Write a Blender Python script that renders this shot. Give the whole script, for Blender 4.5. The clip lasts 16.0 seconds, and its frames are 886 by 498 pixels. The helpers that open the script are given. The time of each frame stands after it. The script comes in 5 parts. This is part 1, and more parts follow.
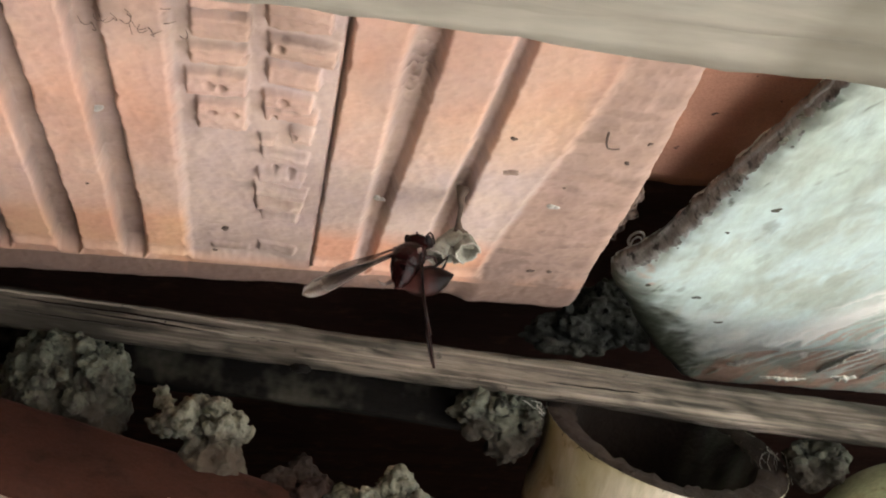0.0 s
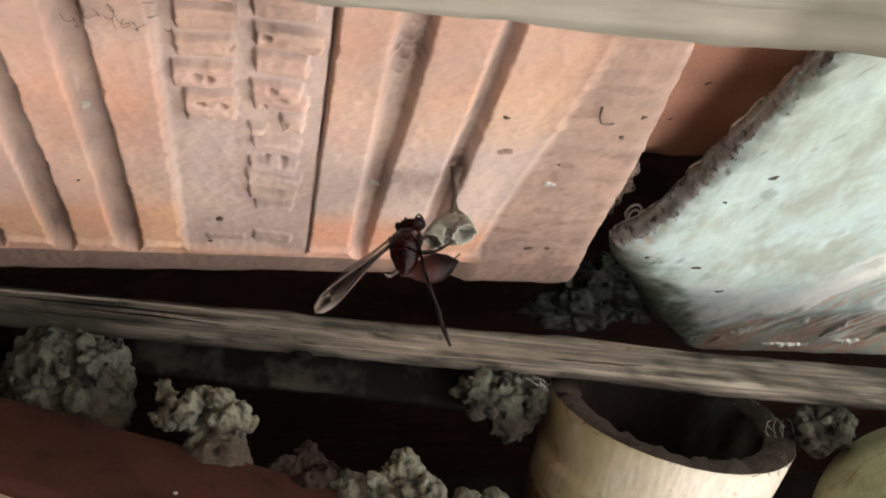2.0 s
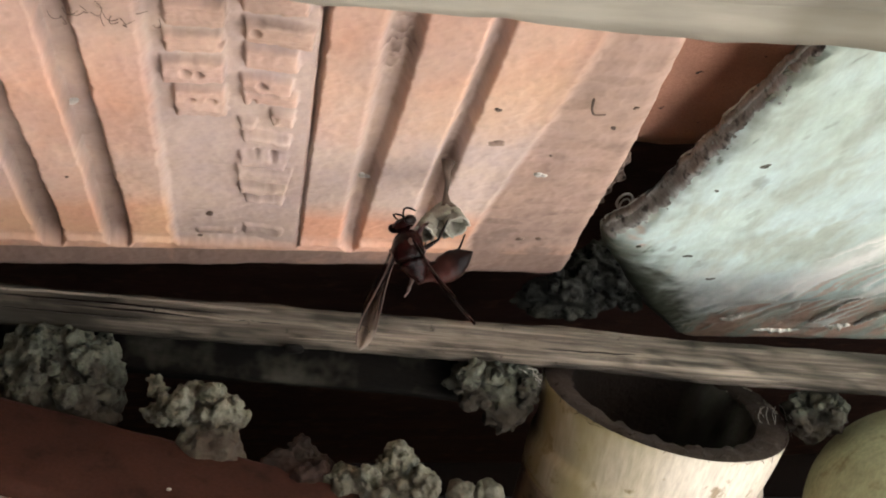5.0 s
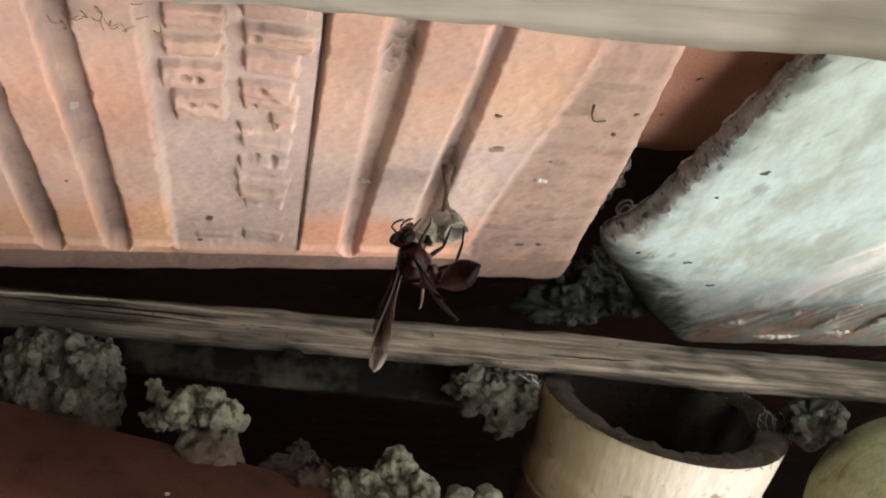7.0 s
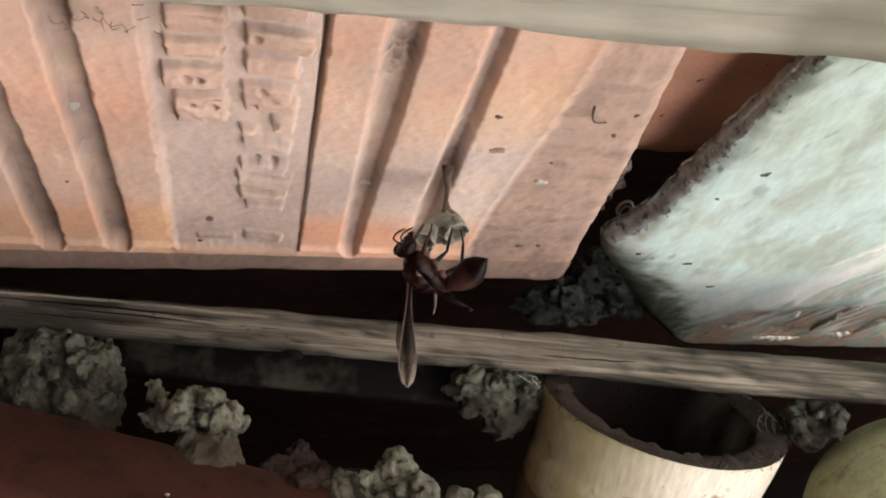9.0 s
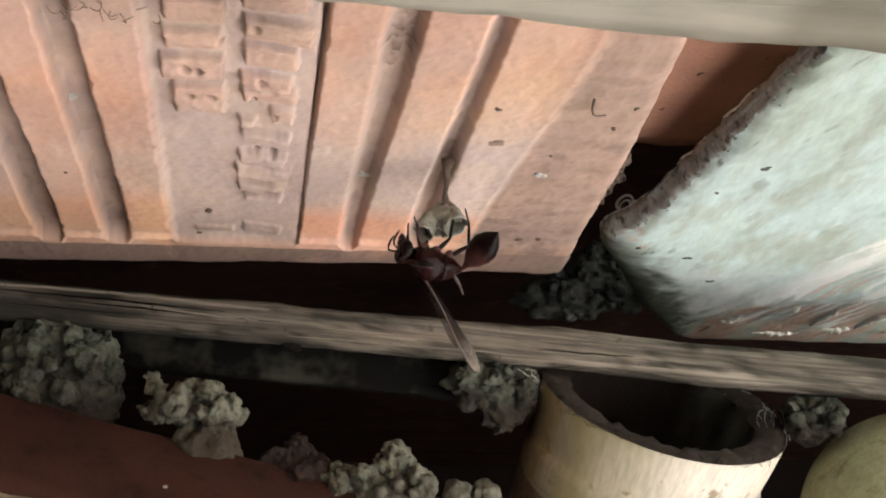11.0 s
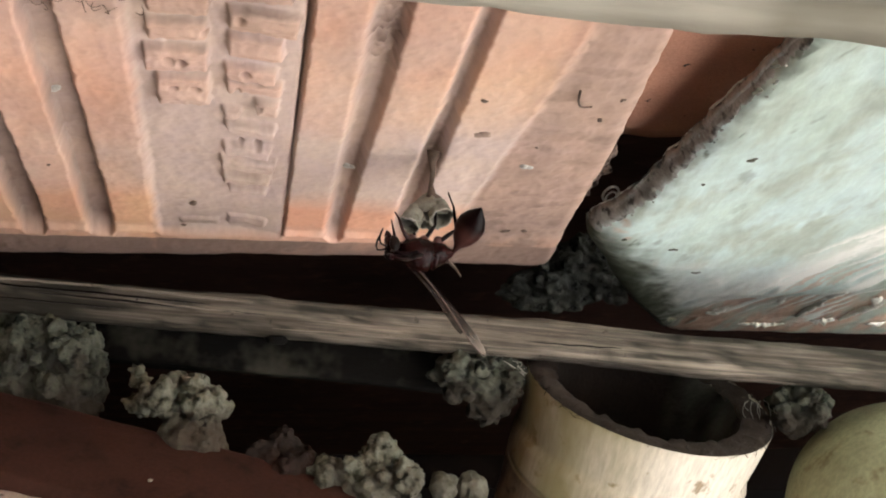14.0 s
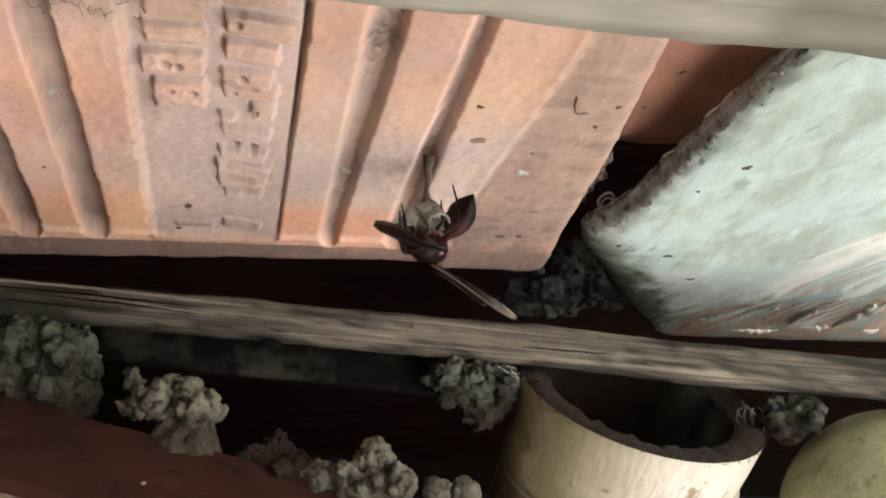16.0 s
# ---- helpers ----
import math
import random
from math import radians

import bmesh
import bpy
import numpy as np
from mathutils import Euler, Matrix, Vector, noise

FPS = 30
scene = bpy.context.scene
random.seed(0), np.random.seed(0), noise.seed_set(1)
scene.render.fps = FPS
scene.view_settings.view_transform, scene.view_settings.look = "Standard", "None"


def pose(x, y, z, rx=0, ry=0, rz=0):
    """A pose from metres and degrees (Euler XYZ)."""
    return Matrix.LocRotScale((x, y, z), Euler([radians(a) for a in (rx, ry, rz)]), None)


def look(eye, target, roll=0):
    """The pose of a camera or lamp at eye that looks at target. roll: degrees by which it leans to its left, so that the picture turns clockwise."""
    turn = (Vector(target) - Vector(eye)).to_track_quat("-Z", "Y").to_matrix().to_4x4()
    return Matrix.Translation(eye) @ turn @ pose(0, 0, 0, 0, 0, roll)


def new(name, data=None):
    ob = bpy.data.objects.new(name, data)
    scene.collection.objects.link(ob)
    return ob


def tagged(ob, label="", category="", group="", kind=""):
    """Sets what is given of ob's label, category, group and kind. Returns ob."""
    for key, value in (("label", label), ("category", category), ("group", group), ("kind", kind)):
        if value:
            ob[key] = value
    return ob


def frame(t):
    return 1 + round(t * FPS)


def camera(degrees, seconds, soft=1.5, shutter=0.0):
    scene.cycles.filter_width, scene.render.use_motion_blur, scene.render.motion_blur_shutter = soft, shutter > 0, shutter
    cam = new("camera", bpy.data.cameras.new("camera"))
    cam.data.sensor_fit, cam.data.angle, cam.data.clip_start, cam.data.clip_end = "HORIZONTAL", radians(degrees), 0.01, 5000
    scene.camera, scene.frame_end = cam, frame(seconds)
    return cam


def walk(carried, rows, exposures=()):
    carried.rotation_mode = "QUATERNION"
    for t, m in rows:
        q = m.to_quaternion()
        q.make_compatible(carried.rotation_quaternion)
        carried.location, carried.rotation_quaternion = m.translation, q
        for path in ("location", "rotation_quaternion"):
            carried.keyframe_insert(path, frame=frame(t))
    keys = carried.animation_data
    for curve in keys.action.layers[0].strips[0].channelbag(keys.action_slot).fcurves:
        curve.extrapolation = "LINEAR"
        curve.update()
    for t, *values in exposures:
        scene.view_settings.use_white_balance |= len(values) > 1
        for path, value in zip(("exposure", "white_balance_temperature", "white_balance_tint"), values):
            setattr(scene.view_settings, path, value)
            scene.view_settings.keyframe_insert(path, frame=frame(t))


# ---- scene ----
cam = camera(38.0, 16.0, soft=2.0)
PATH = [
    (0.0, (0.00429, -0.00267, 1.49677), (-0.01858, 0.98249, 1.66689), 3.339),
    (0.5, (0.00440, -0.00199, 1.49688), (-0.01954, 0.98421, 1.66074), 2.406),
    (1.0, (0.00427, -0.00148, 1.49867), (-0.01840, 0.98539, 1.65857), 1.559),
    (1.5, (0.00430, -0.00169, 1.49900), (-0.01983, 0.98506, 1.65948), 1.012),
    (2.0, (0.00424, -0.00101, 1.49877), (-0.01585, 0.98741, 1.64922), 0.907),
    (2.5, (0.00326, -0.00074, 1.49927), (-0.01379, 0.98942, 1.63820), 0.480),
    (3.0, (0.00318, -0.00017, 1.50003), (-0.00833, 0.99039, 1.63665), 0.309),
    (3.5, (0.00297, -0.00015, 1.50057), (-0.00705, 0.99032, 1.63788), 0.198),
    (4.0, (0.00273, -0.00006, 1.50061), (-0.00582, 0.99048, 1.63751), 0.098),
    (6.5, (0.00284, -0.00028, 1.50076), (-0.00619, 0.98954, 1.64274), 0.220),
    (7.0, (0.00302, -0.00008, 1.50096), (-0.00628, 0.98977, 1.64281), 0.345),
    (7.5, (0.00294, -0.00020, 1.50075), (-0.00550, 0.98956, 1.64324), 0.409),
    (8.0, (0.00294, 0.00017, 1.50047), (-0.00536, 0.98991, 1.64313), 0.475),
    (8.5, (0.00295, 0.00007, 1.50066), (-0.00600, 0.98980, 1.64332), 0.441),
    (9.0, (0.00276, -0.00014, 1.50098), (-0.00589, 0.98961, 1.64350), 0.402),
    (11.5, (0.00333, 0.00049, 1.50025), (-0.00659, 0.99071, 1.63939), 0.704),
    (12.0, (0.00326, 0.00023, 1.50008), (-0.00709, 0.99043, 1.63935), 0.688),
    (12.5, (0.00331, 0.00105, 1.49970), (-0.00023, 0.99189, 1.63470), 0.856),
    (13.0, (0.00370, 0.00142, 1.50051), (0.00228, 0.99262, 1.63285), 0.651),
    (13.5, (0.00346, 0.00137, 1.50058), (0.00451, 0.99242, 1.63403), 0.493),
    (14.0, (0.00318, 0.00134, 1.50079), (0.00482, 0.99253, 1.63326), 0.468),
    (14.5, (0.00334, 0.00162, 1.50083), (0.00745, 0.99303, 1.63151), 0.583),
    (15.0, (0.00322, 0.00176, 1.50090), (0.00733, 0.99303, 1.63274), 0.571),
    (15.5, (0.00319, 0.00149, 1.50102), (0.00852, 0.99232, 1.63599), 0.555),
    (16.0, (0.00310, 0.00108, 1.50122), (0.00880, 0.99193, 1.63606), 0.851),
]
walk(cam, [(t, look(eye, target, roll)) for t, eye, target, roll in PATH])

world = bpy.data.worlds.new("sky")
scene.world = world
world.use_nodes = True
wn = world.node_tree.nodes
sky = wn.new("ShaderNodeTexSky")
sky.sky_type, sky.sun_disc = "NISHITA", False
sky.sun_elevation, sky.sun_rotation = radians(42), radians(145)
sky.air_density, sky.dust_density = 1.0, 3.0
world.node_tree.links.new(sky.outputs[0], wn["Background"].inputs[0])
wn["Background"].inputs[1].default_value = 0.13
sun_data = bpy.data.lights.new("sun", "SUN")
sun_data.energy, sun_data.angle, sun_data.color = 3.2, radians(8), (1.0, 0.96, 0.9)
sun = new("sun", sun_data)
sun.matrix_world = look((1.9, -2.7, 4.5), (0, 0.3, 1.5))
scene.view_settings.exposure = 3.05


# ---- materials ----
def nodes_of(name):
    m = bpy.data.materials.new(name)
    m.use_nodes = True
    return m, m.node_tree.nodes, m.node_tree.links, m.node_tree.nodes["Principled BSDF"]


def tex(n, l, co, scale, detail=6, rough=0.6, stretch=(1, 1, 1)):
    mp = n.new("ShaderNodeMapping")
    mp.inputs["Scale"].default_value = stretch
    t = n.new("ShaderNodeTexNoise")
    t.inputs["Scale"].default_value, t.inputs["Detail"].default_value, t.inputs["Roughness"].default_value = scale, detail, rough
    l.new(co, mp.inputs["Vector"]), l.new(mp.outputs[0], t.inputs["Vector"])
    return t.outputs["Fac"]


def ramp(n, l, fac, lo, hi, a=(0, 0, 0), b=(1, 1, 1)):
    r = n.new("ShaderNodeValToRGB")
    r.color_ramp.elements[0].position, r.color_ramp.elements[1].position = lo, hi
    r.color_ramp.elements[0].color, r.color_ramp.elements[1].color = (*a, 1), (*b, 1)
    l.new(fac, r.inputs[0])
    return r.outputs[0]


def mix(n, l, fac, a, b, how="MIX"):
    x = n.new("ShaderNodeMix")
    x.data_type, x.blend_type = "RGBA", how
    for value, slot in ((fac, 0), (a, 6), (b, 7)):
        if isinstance(value, (float, int)):
            x.inputs[slot].default_value = value
        elif isinstance(value, tuple):
            x.inputs[slot].default_value = (*value, 1)
        else:
            l.new(value, x.inputs[slot])
    return x.outputs[2]


def surface(name, a, b, scale, rough=0.85, spot=None, spot_scale=300, spot_at=(0.62, 0.7), bump=0.5, depth=0.0004,
            fine=2500, stretch=(1, 1, 1), attr=None, attr_col=None, attr_soft=(0.4, 0.6), coat=0.0, streak=0.0, gloss=0.15, under=False, grain=0.55, overlay=None, overlay_col=None, spot_stretch=(1, 1, 1), fresh=None, fresh_lit_col=None):
    """A matt weathered surface: two colours in large patches, fine grain, spots of a third, and a second coat where an attribute says so."""
    m, n, l, p = nodes_of(name)
    co = n.new("ShaderNodeTexCoord").outputs["Object"]
    big = tex(n, l, co, scale, stretch=stretch)
    small = tex(n, l, co, fine, 4, stretch=stretch)
    col = mix(n, l, ramp(n, l, big, 0.35, 0.65), a, b)
    if spot and under:
        col = mix(n, l, ramp(n, l, tex(n, l, co, spot_scale, 3, 0.6, spot_stretch), *spot_at), col, spot)
    if attr:
        at = n.new("ShaderNodeAttribute")
        at.attribute_name = attr
        noisy = n.new("ShaderNodeMath")
        noisy.operation = "MULTIPLY_ADD"
        l.new(tex(n, l, co, scale * 4), noisy.inputs[0])
        noisy.inputs[1].default_value = 0.32
        l.new(at.outputs["Fac"], noisy.inputs[2])
        shift = n.new("ShaderNodeMath")
        shift.operation = "SUBTRACT"
        l.new(noisy.outputs[0], shift.inputs[0])
        shift.inputs[1].default_value = 0.16
        other = mix(n, l, ramp(n, l, tex(n, l, co, scale * 2.3), 0.35, 0.65), attr_col[0], attr_col[1])
        col = mix(n, l, ramp(n, l, shift.outputs[0], *attr_soft), col, other)
    if spot and not under:
        col = mix(n, l, ramp(n, l, tex(n, l, co, spot_scale, 3, 0.6, spot_stretch), *spot_at), col, spot)
    col = mix(n, l, grain, col, ramp(n, l, small, 0.25, 0.75, (0.55, 0.55, 0.55), (1.25, 1.25, 1.25)), "MULTIPLY")
    if streak:
        line = tex(n, l, co, 1000, 7, 0.75, (0.012, 1, 1))
        col = mix(n, l, streak, col, ramp(n, l, line, 0.42, 0.58, (0.22, 0.21, 0.20), (1.4, 1.38, 1.32)), "MULTIPLY")
    if overlay:
        at = n.new("ShaderNodeAttribute")
        at.attribute_name = overlay
        col = mix(n, l, at.outputs["Fac"], col, overlay_col)
    if fresh:
        at = n.new("ShaderNodeAttribute")
        at.attribute_name = fresh
        col = mix(n, l, at.outputs["Fac"], col, fresh_lit_col)
    l.new(col, p.inputs["Base Color"])
    p.inputs["Roughness"].default_value, p.inputs["Specular IOR Level"].default_value = rough, gloss
    p.inputs["Coat Weight"].default_value = coat
    bp = n.new("ShaderNodeBump")
    bp.inputs["Strength"].default_value, bp.inputs["Distance"].default_value = bump, depth
    hgt = mix(n, l, 0.5, tex(n, l, co, fine * 0.3, 8, 0.7, stretch), line if streak else small)
    l.new(hgt, bp.inputs["Height"]), l.new(bp.outputs[0], p.inputs["Normal"])
    return m


CLAY = surface("fired clay", (0.72, 0.386, 0.258), (0.665, 0.352, 0.241), 30, 0.9, (0.75, 0.47, 0.28), 17, (0.48, 0.68), 0.14, 0.0004, 800, stretch=(1.1, 0.6, 1),
               attr="dust", attr_col=((0.645, 0.502, 0.412), (0.57, 0.447, 0.415)), attr_soft=(0.0, 0.95), under=True, grain=0.14, overlay="grime_shade", overlay_col=(0.195, 0.136, 0.112))
CLAY_RED = surface("dull red clay", (0.49, 0.26, 0.18), (0.37, 0.195, 0.14), 40, 0.9, (0.06, 0.04, 0.035), 330, (0.68, 0.72), 0.4, 0.0003, 1800)
LIME = surface("lime wash", (0.65, 0.80, 0.805), (0.54, 0.65, 0.57), 34, 0.45, (0.47, 0.54, 0.47), 85, (0.47, 0.62), 0.45, 0.0007, 600, spot_stretch=(1.2, 0.38, 1), stretch=(1.3, 0.40, 1),
               attr="peel", attr_col=((0.70, 0.475, 0.355), (0.56, 0.385, 0.295)), attr_soft=(0.34, 0.62), gloss=0.4, grain=0.35, overlay="mould_shade", overlay_col=(0.050, 0.057, 0.032), fresh="fresh", fresh_lit_col=(0.88, 0.875, 0.83))
LIME_FLAKE = surface("loose lime flakes", (0.86, 0.86, 0.81), (0.74, 0.74, 0.67), 90, 0.35, (0.55, 0.52, 0.45), 300, (0.62, 0.74), 0.5, 0.0005, 1500, gloss=0.5)
CRUST = surface("dirty grey crust", (0.40, 0.41, 0.39), (0.20, 0.195, 0.18), 160, 0.9, (0.07, 0.068, 0.062), 300, (0.55, 0.68), 0.4, 0.0006, 1500)
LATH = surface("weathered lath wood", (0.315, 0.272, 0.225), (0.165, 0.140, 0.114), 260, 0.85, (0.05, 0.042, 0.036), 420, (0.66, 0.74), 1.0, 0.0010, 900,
               stretch=(0.05, 1, 1), streak=0.55, overlay="mould_shade", overlay_col=(0.030, 0.028, 0.022))
BEAM = surface("pale rafter wood", (0.52, 0.50, 0.41), (0.44, 0.405, 0.33), 22, 0.9, (0.33, 0.30, 0.245), 40, (0.60, 0.78), bump=0.15, depth=0.0006, fine=240, stretch=(0.25, 1, 1), overlay="mould_shade", overlay_col=(0.17, 0.155, 0.115))
VOID_DARK = surface("near-black red-brown plaster", (0.006, 0.0034, 0.0028), (0.004, 0.0024, 0.002), 9, 0.95, None, bump=0.5, depth=0.003, fine=60)
BOARD = surface("dark red-brown boards", (0.06, 0.026, 0.019), (0.03, 0.014, 0.011), 40, 0.9, (0.09, 0.042, 0.03), 90, (0.55, 0.75), 0.8, 0.0008, 600, stretch=(0.3, 1, 1))
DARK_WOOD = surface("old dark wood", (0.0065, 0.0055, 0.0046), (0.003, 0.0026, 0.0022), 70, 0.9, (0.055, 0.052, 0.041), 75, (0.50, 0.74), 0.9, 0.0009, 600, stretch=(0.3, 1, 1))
MUD = surface("crumbly lime mortar", (0.200, 0.196, 0.155), (0.100, 0.101, 0.078), 150, 0.95, (0.035, 0.036, 0.022), 300, (0.54, 0.68), 0.9, 0.0008, 1500, overlay="tint_mask", overlay_col=(0.052, 0.037, 0.028))
MUD_DARK = surface("dusty grey mortar", (0.122, 0.127, 0.098), (0.060, 0.066, 0.053), 130, 0.95, (0.010, 0.012, 0.009), 300, (0.55, 0.65), 0.9, 0.0008, 1500, overlay="tint_mask", overlay_col=(0.032, 0.025, 0.020))
RUBBLE = surface("dark grey rubble", (0.092, 0.094, 0.081), (0.044, 0.046, 0.039), 130, 0.95, (0.006, 0.006, 0.005), 300, (0.55, 0.65), 0.9, 0.0008, 1500)
MUD_RED = surface("reddish dusty mortar", (0.034, 0.025, 0.021), (0.020, 0.0145, 0.013), 130, 0.95, None, bump=0.9, depth=0.0008, fine=1500, overlay="tint_mask", overlay_col=(0.035, 0.020, 0.016))
RUBBLE_BROWN = surface("brown dusty rubble", (0.20, 0.145, 0.12), (0.11, 0.08, 0.07), 130, 0.95, (0.012, 0.009, 0.008), 300, (0.55, 0.65), 0.9, 0.0008, 1500)
BAMBOO = surface("dry bamboo skin", (0.66, 0.605, 0.525), (0.58, 0.52, 0.43), 40, 0.45, (0.28, 0.22, 0.15), 150, (0.60, 0.68), 0.6, 0.0004, 800, stretch=(1, 1, 0.15), gloss=0.12, grain=0.65, overlay="mould_shade", overlay_col=(0.30, 0.262, 0.115))
BAMBOO_STAIN_SHADE = surface("stained and shaded bamboo skin", (0.34, 0.27, 0.18), (0.18, 0.14, 0.095), 60, 0.7, (0.05, 0.04, 0.03), 200, (0.55, 0.7), 0.5, 0.0004, 900, stretch=(1, 1, 0.25))
BAMBOO_GREEN = surface("mouldy bamboo skin", (0.40, 0.385, 0.23), (0.27, 0.26, 0.148), 50, 0.6, (0.17, 0.125, 0.06), 120, (0.6, 0.75), 0.3, 0.0003, 900, stretch=(1, 1, 0.4))
BAMBOO_HOLLOW = surface("dark bamboo hollow", (0.015, 0.010, 0.008), (0.009, 0.006, 0.005), 60, 0.95, None, bump=0.7, depth=0.001, fine=900, overlay="tint_mask", overlay_col=(0.16, 0.16, 0.135))
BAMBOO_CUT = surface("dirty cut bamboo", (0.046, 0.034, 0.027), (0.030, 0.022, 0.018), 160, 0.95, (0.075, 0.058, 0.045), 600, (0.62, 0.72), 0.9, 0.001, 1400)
BROWN = surface("dark red glazed clay", (0.058, 0.022, 0.0155), (0.036, 0.0145, 0.011), 45, 0.75, (0.018, 0.008, 0.006), 90, (0.56, 0.72), 0.5, 0.0005, 900)
PALE = surface("pale plaster", (0.62, 0.52, 0.43), (0.55, 0.45, 0.36), 60, 0.9, (0.12, 0.09, 0.07), 250, (0.6, 0.7), 0.6, 0.0006, 1400)
BOUNCE_GROUND = surface("pale ground for bounced light", (0.50, 0.49, 0.46), (0.44, 0.43, 0.41), 2, 0.9, None, bump=0.4, depth=0.003, fine=60)
WALL = surface("near-black wall plaster", (0.011, 0.007, 0.0056), (0.007, 0.0046, 0.0038), 5, 0.95, None, bump=0.4, depth=0.003, fine=60)
CHITIN = surface("dark red chitin", (0.018, 0.0030, 0.0028), (0.006, 0.0013, 0.0012), 420, 0.24, None, bump=0.75, depth=0.0002, fine=2200, gloss=0.14)
CHITIN_PALE = surface("brick red chitin", (0.034, 0.0072, 0.0060), (0.016, 0.0040, 0.0034), 260, 0.35, None, bump=0.3, depth=0.00008, fine=5000, gloss=0.3)
LEG = surface("blackish chitin", (0.009, 0.004, 0.0035), (0.005, 0.0026, 0.0023), 400, 0.35, None, bump=0.2, depth=0.00005, fine=6000, gloss=0.12)
# paler pinkish tone paints the glints on the hip joints
HIP_GLINT = surface("hip joints with painted glints", (0.10, 0.045, 0.038), (0.055, 0.022, 0.019), 400, 0.4, None, bump=0.3, depth=0.00008, fine=5000, gloss=0.35)
LEG_PALE = surface("pale pinkish leg", (0.18, 0.135, 0.12), (0.11, 0.078, 0.068), 400, 0.5, None, bump=0.2, depth=0.00005, fine=6000)
PAPER = surface("grey nest paper", (0.30, 0.29, 0.235), (0.19, 0.18, 0.145), 420, 0.9, (0.12, 0.105, 0.08), 900, (0.6, 0.7), 0.6, 0.0002, 6000)
PAPER_RIM = surface("fresh pale nest paper", (0.50, 0.48, 0.42), (0.30, 0.28, 0.23), 350, 0.9, None, bump=0.5, depth=0.0002, fine=6000)
MUD_DAB = surface("dried mud", (0.36, 0.255, 0.20), (0.27, 0.19, 0.15), 300, 0.9, None, bump=0.4, depth=0.0002, fine=3000)
MOULD_SPOT = surface("mould flecks", (0.13, 0.13, 0.10), (0.07, 0.07, 0.055), 900, 0.9, None, bump=0.3, depth=0.0001, fine=5000)
SPECK = surface("dark droppings", (0.17, 0.12, 0.095), (0.09, 0.065, 0.052), 900, 0.9, None, bump=0.3, depth=0.0001, fine=5000)
WEB = surface("dusty web", (0.5, 0.48, 0.44), (0.4, 0.38, 0.35), 900, 0.9, None, bump=0.3, depth=0.0001, fine=5000)


def along(n, l, co, lo, hi):
    """0 to 1 along local y from lo to hi metres."""
    sp, mr = n.new("ShaderNodeSeparateXYZ"), n.new("ShaderNodeMapRange")
    l.new(co, sp.inputs[0]), l.new(sp.outputs["Y"], mr.inputs["Value"])
    mr.inputs["From Min"].default_value, mr.inputs["From Max"].default_value = lo, hi
    return mr.outputs["Result"]


def wing_material(name, root, tip, alpha):
    """Membrane that pales from its root to its tip."""
    m, n, l, p = nodes_of(name)
    co = n.new("ShaderNodeTexCoord").outputs["Object"]
    col = mix(n, l, along(n, l, co, 0.0155, 0.0215), root, tip)
    col = mix(n, l, 0.6, col, ramp(n, l, tex(n, l, co, 420), 0.35, 0.65, (0.55, 0.55, 0.55), (1.2, 1.2, 1.2)), "MULTIPLY")
    l.new(col, p.inputs["Base Color"])
    p.inputs["Roughness"].default_value, p.inputs["Alpha"].default_value = 0.3, alpha
    p.inputs["Specular IOR Level"].default_value = 0.08
    return m


WING = wing_material("smoky wing membrane", (0.030, 0.021, 0.018), (0.27, 0.225, 0.19), 0.72)
WING_DARK = wing_material("dark wing membrane", (0.010, 0.0035, 0.0030), (0.024, 0.0085, 0.0065), 0.92)
HINDWING = wing_material("pale wing membrane", (0.036, 0.026, 0.022), (0.24, 0.20, 0.17), 0.45)


def abdomen_material():
    """Chitin, nearly black towards the tip; reflected light painted dull pinkish at the waist."""
    m, n, l, p = nodes_of("chitin with painted waist reflection")
    co = n.new("ShaderNodeTexCoord").outputs["Object"]
    col = mix(n, l, along(n, l, co, 0.0050, 0.0078), (0.046, 0.017, 0.0145), (0.0042, 0.0010, 0.0010))
    l.new(mix(n, l, 0.5, col, ramp(n, l, tex(n, l, co, 500), 0.3, 0.7, (0.6, 0.6, 0.6), (1.2, 1.2, 1.2)), "MULTIPLY"), p.inputs["Base Color"])
    p.inputs["Roughness"].default_value, p.inputs["Specular IOR Level"].default_value = 0.36, 0.12
    return m


ABDOMEN = abdomen_material()
STALK = surface("brown nest stalk", (0.12, 0.085, 0.065), (0.07, 0.05, 0.04), 700, 0.8, None, bump=0.4, depth=0.0001, fine=5000)


# ---- helpers for meshes ----
def mesh_ob(name, verts, faces, material, parent=None, label="", smooth=True):
    me = bpy.data.meshes.new(name)
    me.from_pydata([tuple(v) for v in verts], [], faces)
    me.materials.append(material)
    if smooth:
        me.shade_smooth()
    ob = new(name, me)
    if parent:
        ob.parent = parent
    return tagged(ob, label)


def part(name, bm, material, parent=None, label="", smooth=True):
    me = bpy.data.meshes.new(name)
    bmesh.ops.recalc_face_normals(bm, faces=bm.faces)
    bm.to_mesh(me)
    bm.free()
    me.materials.append(material)
    if smooth:
        me.shade_smooth()
    ob = new(name, me)
    if parent:
        ob.parent = parent
    return tagged(ob, label)


def sheet(nu, nv, fn):
    """Grid of nu x nv points from fn(u, v) with u, v in 0..1, and its quads."""
    verts = [fn(i / (nu - 1), j / (nv - 1)) for j in range(nv) for i in range(nu)]
    faces = [(j * nu + i, j * nu + i + 1, (j + 1) * nu + i + 1, (j + 1) * nu + i) for j in range(nv - 1) for i in range(nu - 1)]
    return verts, faces


